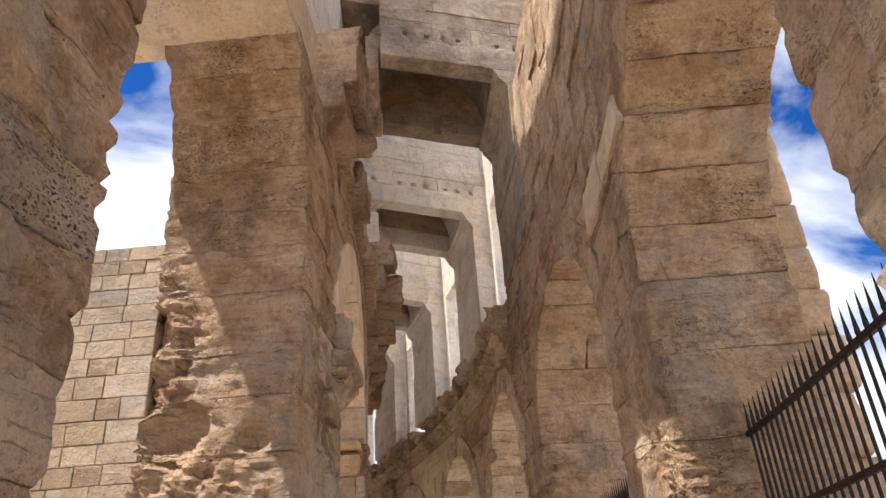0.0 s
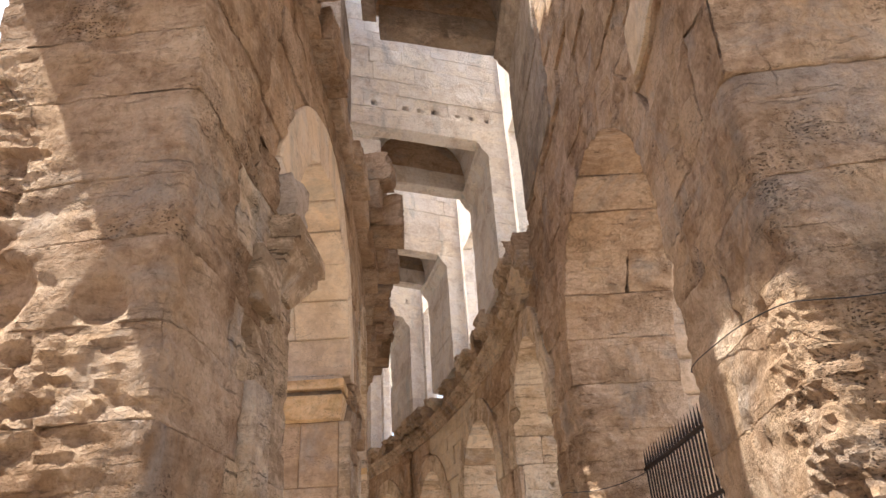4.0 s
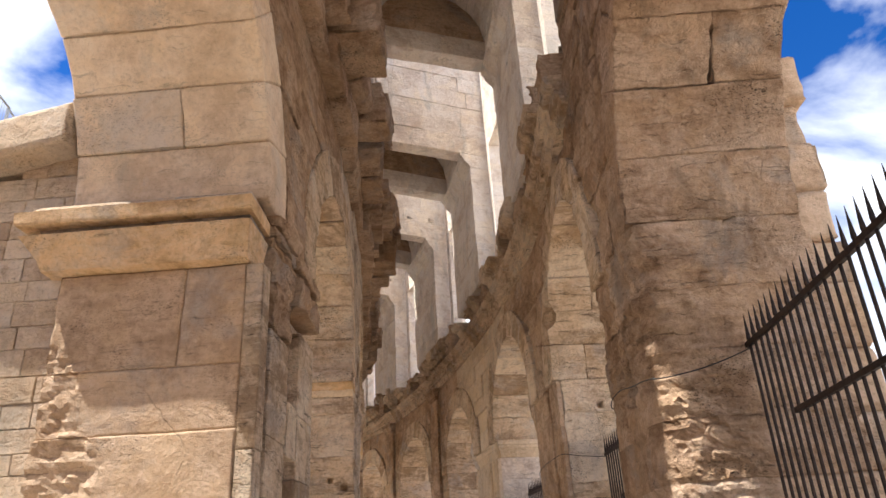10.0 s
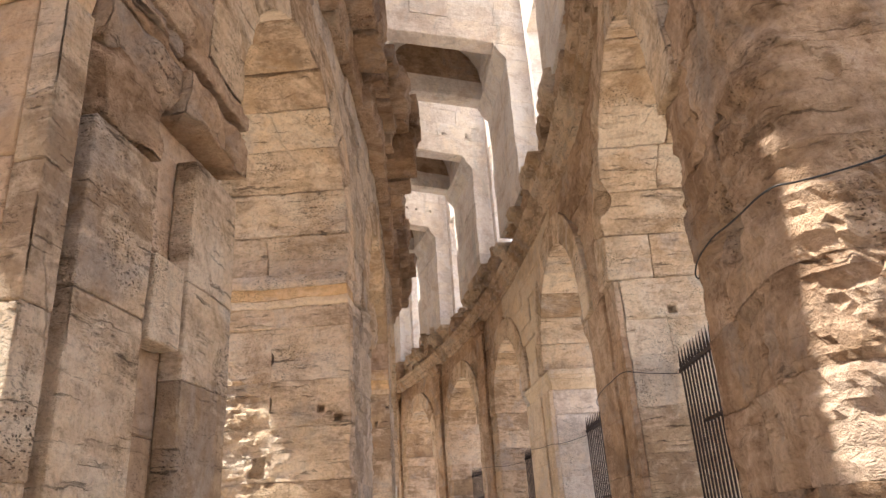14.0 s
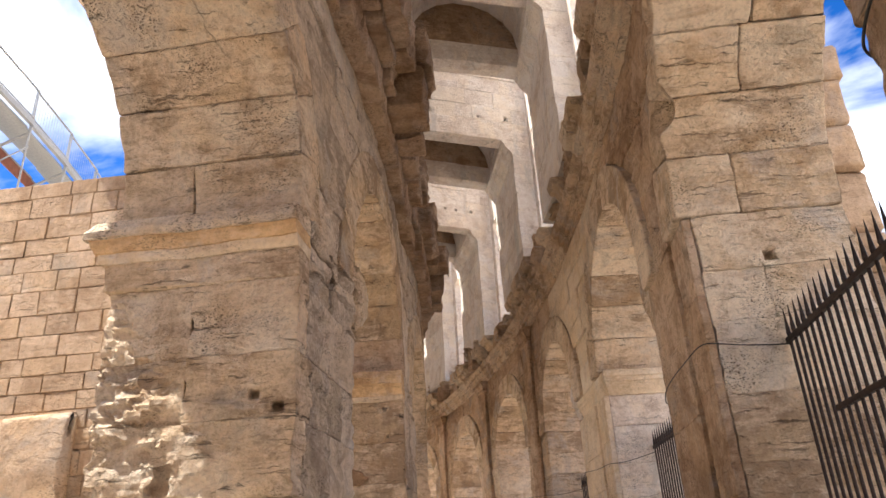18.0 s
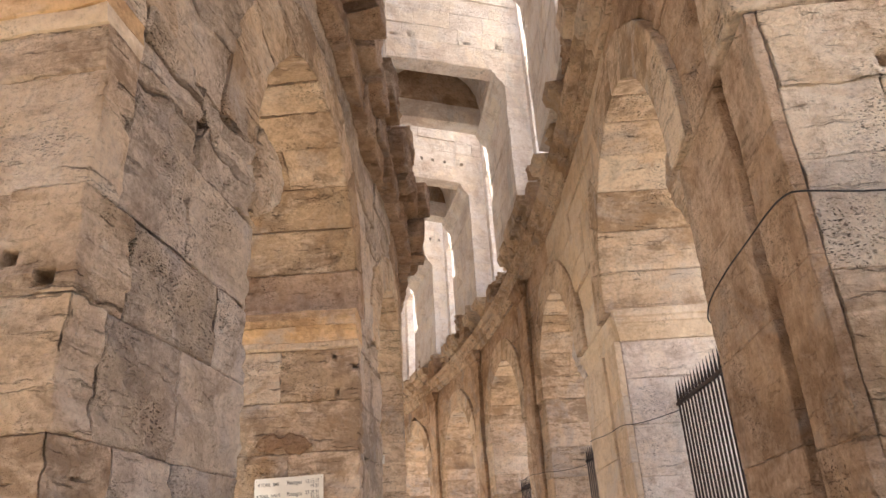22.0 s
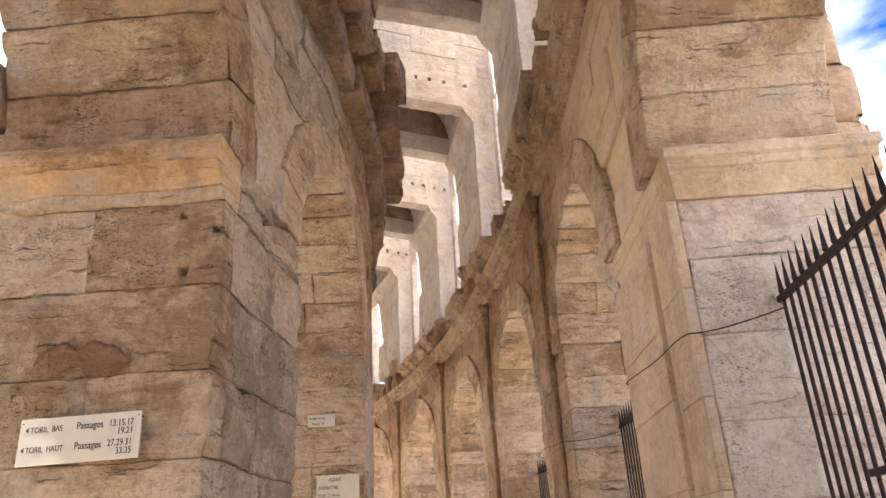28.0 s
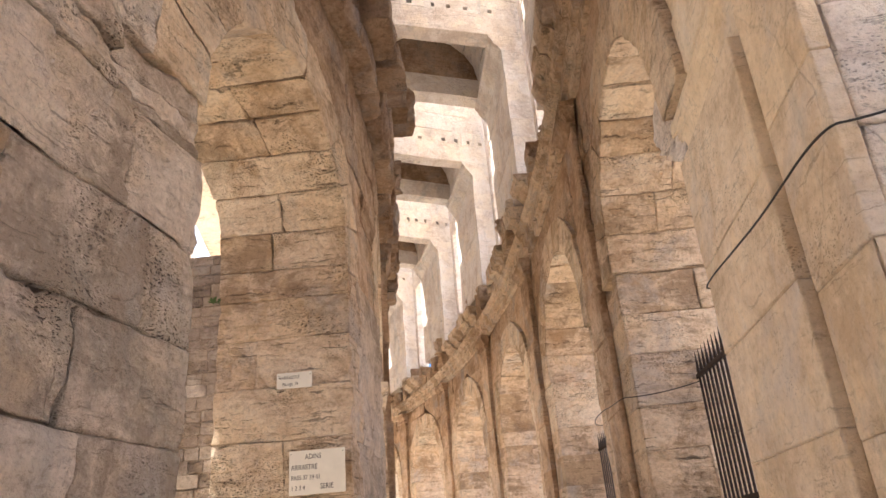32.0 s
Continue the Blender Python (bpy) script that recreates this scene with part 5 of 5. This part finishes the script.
build_sign("small white sign with two short rows of lettering", 21.55, 56.13, 56.5, 3.485, 3.65, (("<ARRASTRE", 0.02, 0.095, 0.05), ("Passage  39", 0.06, 0.03, 0.045)), 0.05)
build_sign("white sign with stencilled half-faded lettering", 21.55, 56.27, 56.83, 2.43, 2.85,
           (("ADINS", 0.16, 0.335, 0.07), ("ARRASTRE", 0.02, 0.235, 0.07), ("PASS 37 39 41", 0.02, 0.14, 0.062), ("1 2 3 4", 0.02, 0.045, 0.062), ("SERIE", 0.31, 0.045, 0.072)), 0.05)


# ---------------------------------------------------------------- cables on the outer piers
def build_cable(points, label, thick=0.0045):
    cu = bpy.data.curves.new("cable", "CURVE")
    cu.dimensions, cu.bevel_depth, cu.bevel_resolution = "3D", thick, 2
    sp = cu.splines.new("NURBS")
    sp.points.add(len(points) - 1)
    for q, (phi, r, z) in zip(sp.points, points):
        q.co = (*at(phi, r, z), 1)
    sp.use_endpoint_u, sp.order_u = True, 3
    cu.materials.append(M_CABLE)
    ob = new("cable", cu)
    tagged(ob, label, "cable", "cables along the arcade")


CABLE_Z = {2: (3.14, 3.12, 3.3, 3.37, 3.44, 3.42), 3: (3.44, 3.2, 3.3, 3.4, 3.4, 3.32), 4: (3.44, 3.5, 3.52, 3.53, 3.48, 3.36), 5: (3.4, 3.24, 3.27, 3.32, 3.38, 3.4), 6: (3.42, 3.3, 3.36, 3.42, 3.42, 3.36)}
for _k, _z in CABLE_Z.items():
    _n, _f = OUT_PIERS[_k]
    _fa = R_OUT + float(face_out(_n + 0.8)) - dict(OUT_STYLE.get(_k, {})).get("pilaster", 0.0)
    _e = metres(0.05, 60)
    build_cable([(_n - _e, 60.74, _z[0]), (_n - _e, 60.4, 0.5 * (_z[0] + _z[1]) - 0.02), (_n - _e, _fa + 0.08, _z[1]), (_n, _fa - 0.05, _z[1] + 0.02), (_n + 0.35 * (_f - _n), _fa - 0.06, _z[2]),
                 (_n + 0.6 * (_f - _n), _fa - 0.06, _z[3]), (_f - 0.2, _fa - 0.06, _z[4]), (_f + _e, _fa, _z[5]), (_f + _e, 60.4, _z[5] + 0.05), (_f + _e, 60.74, _z[5] + 0.08)],
                "thin black cable running across a stone pier", 0.004 if _k == 2 else 0.006)


# ---------------------------------------------------------------- grandstand above the seating
def build_stand():
    def box(bm, x0, x1, y0, y1, z0, z1):
        v = [bm.verts.new((x, y, z)) for x in (x0, x1) for y in (y0, y1) for z in (z0, z1)]
        for q in ((0, 1, 3, 2), (4, 6, 7, 5), (0, 4, 5, 1), (2, 3, 7, 6), (0, 2, 6, 4), (1, 5, 7, 3)):
            bm.faces.new([v[k] for k in q])

    def rod(bm, a, b, rad_=0.024):
        a, b = Vector(a), Vector(b)
        d = b - a
        g = bmesh.ops.create_cone(bm, segments=6, radius1=rad_, radius2=rad_, depth=d.length, cap_ends=True)
        bmesh.ops.transform(bm, matrix=Matrix.Translation((a + b) / 2) @ d.to_track_quat("Z", "Y").to_matrix().to_4x4(), verts=g["verts"])
    w = 2.3 * DEG * 47.5
    st = thing("grandstand_bay", "steel grandstand bay with railing and blue planks", "grandstand", "bays of the grandstand")

    def piece(name, mat, draw, label=""):
        bm = bmesh.new()
        draw(bm)
        part(name, bm, mat, st, label)
    piece("post", M_STEEL, lambda bm: box(bm, -0.03, 0.03, -0.03, 0.03, 11.9, 13.1))
    piece("top_rail", M_STEEL, lambda bm: rod(bm, (0, 0, 13.1), (0, w, 13.1), 0.028))
    piece("foot_rail", M_STEEL, lambda bm: rod(bm, (0, 0, 12.32), (0, w, 12.32), 0.02))

    def wires(bm):
        for q in range(1, 16):
            rod(bm, (0, w * q / 16, 12.32), (0, w * q / 16, 13.1), 0.005)
    piece("railing_mesh", M_STEEL, wires)
    piece("edge_beam", M_STEEL, lambda bm: box(bm, -0.05, 0.04, 0, w, 12.1, 12.24), "grey steel edge beam")
    piece("tread", M_STEEL, lambda bm: box(bm, -0.75, -0.12, 0, w, 12.05, 12.1))
    for q in range(5):
        x, z = -0.85 - 0.8 * q, 11.75 - 0.42 * q
        piece("seat_plank", M_BLUE if q in (2, 3) else M_STEEL, lambda bm: box(bm, x - 0.28, x, 0, w, z, z + 0.05))
        piece("riser_board", M_RUST, lambda bm: box(bm, x - 0.03, x + 0.0, 0, w, z - 0.32, z - 0.01), "red-brown riser board")
    for x in (0.0, -1.6, -3.2):
        top = 11.98 + x * 0.5
        piece("scaffold_leg", M_STEEL, lambda bm: rod(bm, (x, 0, 0.0), (x, 0, top)))
    piece("stringer", M_STEEL, lambda bm: rod(bm, (0, 0, 11.9), (-4.4, 0, 9.6), 0.04))
    for z in (5.5, 7.5, 9.5):
        piece("ledger", M_STEEL, lambda bm: rod(bm, (0, 0, z), (-3.2, 0, z), 0.02))
        piece("cross_brace", M_STEEL, lambda bm: rod(bm, (0, 0, z), (0, w, z + 2.0), 0.02))
    def place(phi):
        return Matrix.Translation(at(phi, 47.5, 0)) @ Matrix.Rotation(phi * DEG, 4, "Z")
    st.matrix_world = place(-6.0)
    for q in range(1, 20):
        copy_thing(st, place(-6.0 + 2.3 * q))


build_stand()


# ---------------------------------------------------------------- weeds on the wall
def build_weed(phi, r, z, size):
    rr = random.Random(int(phi * 100 + r * 10))
    bm = bmesh.new()
    for q in range(46):
        a, e = rr.uniform(0, 6.28), rr.uniform(0.1, 1.3)
        d = Vector((math.cos(a) * math.cos(e), math.sin(a) * math.cos(e), math.sin(e)))
        side = d.cross(Vector((0, 0, 1))).normalized() * size * 0.1
        base = Vector((rr.uniform(-1, 1), rr.uniform(-1, 1), 0)) * size * 0.35
        ln = size * rr.uniform(0.4, 1.0)
        vs = [bm.verts.new(base), bm.verts.new(base + d * ln * 0.5 + side), bm.verts.new(base + d * ln + Vector((0, 0, -0.15 * ln))), bm.verts.new(base + d * ln * 0.5 - side)]
        bm.faces.new(vs)
    ob = part("weed", bm, M_LEAF, None)
    ob.location = at(phi, r, z)
    tagged(ob, "small green weed rooted in a wall joint", "plant", "weeds on the walls")


build_weed(3.95, 54.05, 5.45, 0.17)
build_weed(3.95, 53.8, 5.4, 0.15)
build_weed(21.5, 55.42, 4.5, 0.1)


# ---------------------------------------------------------------- houses across the street
def build_house(phi, r, width, depth, height, seed):
    rr = random.Random(seed)
    h = thing("town_house", "pink plastered town house with clay tile roof", "house", "houses across the street")
    h.matrix_world = Matrix.Translation(at(phi, r, -0.02)) @ Matrix.Rotation(phi * DEG, 4, "Z")

    def box(name, mat, x0, x1, y0, y1, z0, z1, parent=h, label=""):
        bm = bmesh.new()
        bmesh.ops.create_cube(bm, size=1.0)
        bmesh.ops.scale(bm, vec=(x1 - x0, y1 - y0, z1 - z0), verts=bm.verts)
        bmesh.ops.translate(bm, vec=((x0 + x1) / 2, (y0 + y1) / 2, (z0 + z1) / 2), verts=bm.verts)
        return part(name, bm, mat, parent, label)
    box("wall", M_PLASTER, 0, depth, 0, width, 0, height)
    bm = bmesh.new()
    n = int(width / 0.3)
    for q in range(n):
        y0, y1 = -0.2 + (width + 0.4) * q / n, -0.2 + (width + 0.4) * (q + 1) / n
        ym = (y0 + y1) / 2
        for x0, z0, x1, z1 in ((-0.35, height - 0.05, depth / 2, height + depth * 0.17), (depth + 0.35, height - 0.05, depth / 2, height + depth * 0.17)):
            a = [bm.verts.new(p) for p in ((x0, y0, z0), (x1, y0, z1), (x1, ym, z1 + 0.09), (x0, ym, z0 + 0.09), (x1, y1, z1), (x0, y1, z0))]
            bm.faces.new((a[0], a[1], a[2], a[3]))
            bm.faces.new((a[3], a[2], a[4], a[5]))
    part("roof", bm, M_TILE, h)
    for f in range(int(height // 3)):
        for q in range(max(1, int(width // 3))):
            y = 1.2 + 3.0 * q
            if y + 1.1 < width:
                wd = box("window", M_SHUTTER, -0.02, 0.1, y, y + 1.0, 1.0 + 3 * f, 2.5 + 3 * f)
                for s in (-0.55, 1.02):
                    box("shutter", M_SHUTTER, -0.06, -0.01, y + s, y + s + 0.5, 1.0 + 3 * f, 2.5 + 3 * f, h)


HOUSE_H = (9.5, 8.0, 9.2, 8.6, 9.6, 6.2, 5.8, 7.4, 9.0)
_ph = -4.0
for _q in range(9):
    build_house(_ph, 96.0 + 1.5 * (_q % 3), 9.5, 9.0, HOUSE_H[_q], _q)
    _ph += 6.2


# ---------------------------------------------------------------- tower beyond the arena
def build_tower():
    tw = thing("stone_tower", "pale square stone tower standing above the arena wall", "tower")
    tw.matrix_world = Matrix.Translation((-45.0, 60.5, -0.02)) @ Matrix.Rotation(radians(38), 4, "Z")
    top = 25.0
    bm = bmesh.new()
    bmesh.ops.create_cube(bm, size=1.0)
    bmesh.ops.scale(bm, vec=(9.0, 9.0, top), verts=bm.verts)
    bmesh.ops.translate(bm, vec=(0, 0, top / 2), verts=bm.verts)
    part("wall", bm, M_PALE, tw)
    bm = bmesh.new()
    bmesh.ops.create_cube(bm, size=1.0)
    bmesh.ops.scale(bm, vec=(9.5, 9.5, 0.4), verts=bm.verts)
    bmesh.ops.translate(bm, vec=(0, 0, top + 0.2), verts=bm.verts)
    part("parapet", bm, M_PALE, tw)
    for q in range(5):
        for x, y in ((-4.4 + 2.2 * q, -4.5), (-4.4 + 2.2 * q, 4.5), (-4.5, -4.4 + 2.2 * q), (4.5, -4.4 + 2.2 * q)):
            bm = bmesh.new()
            bmesh.ops.create_cube(bm, size=1.0)
            bmesh.ops.scale(bm, vec=(0.95, 0.5, 1.0) if abs(y) == 4.5 else (0.5, 0.95, 1.0), verts=bm.verts)
            bmesh.ops.translate(bm, vec=(x, y, top + 0.9), verts=bm.verts)
            part("merlon", bm, M_PALE, tw)


build_tower()
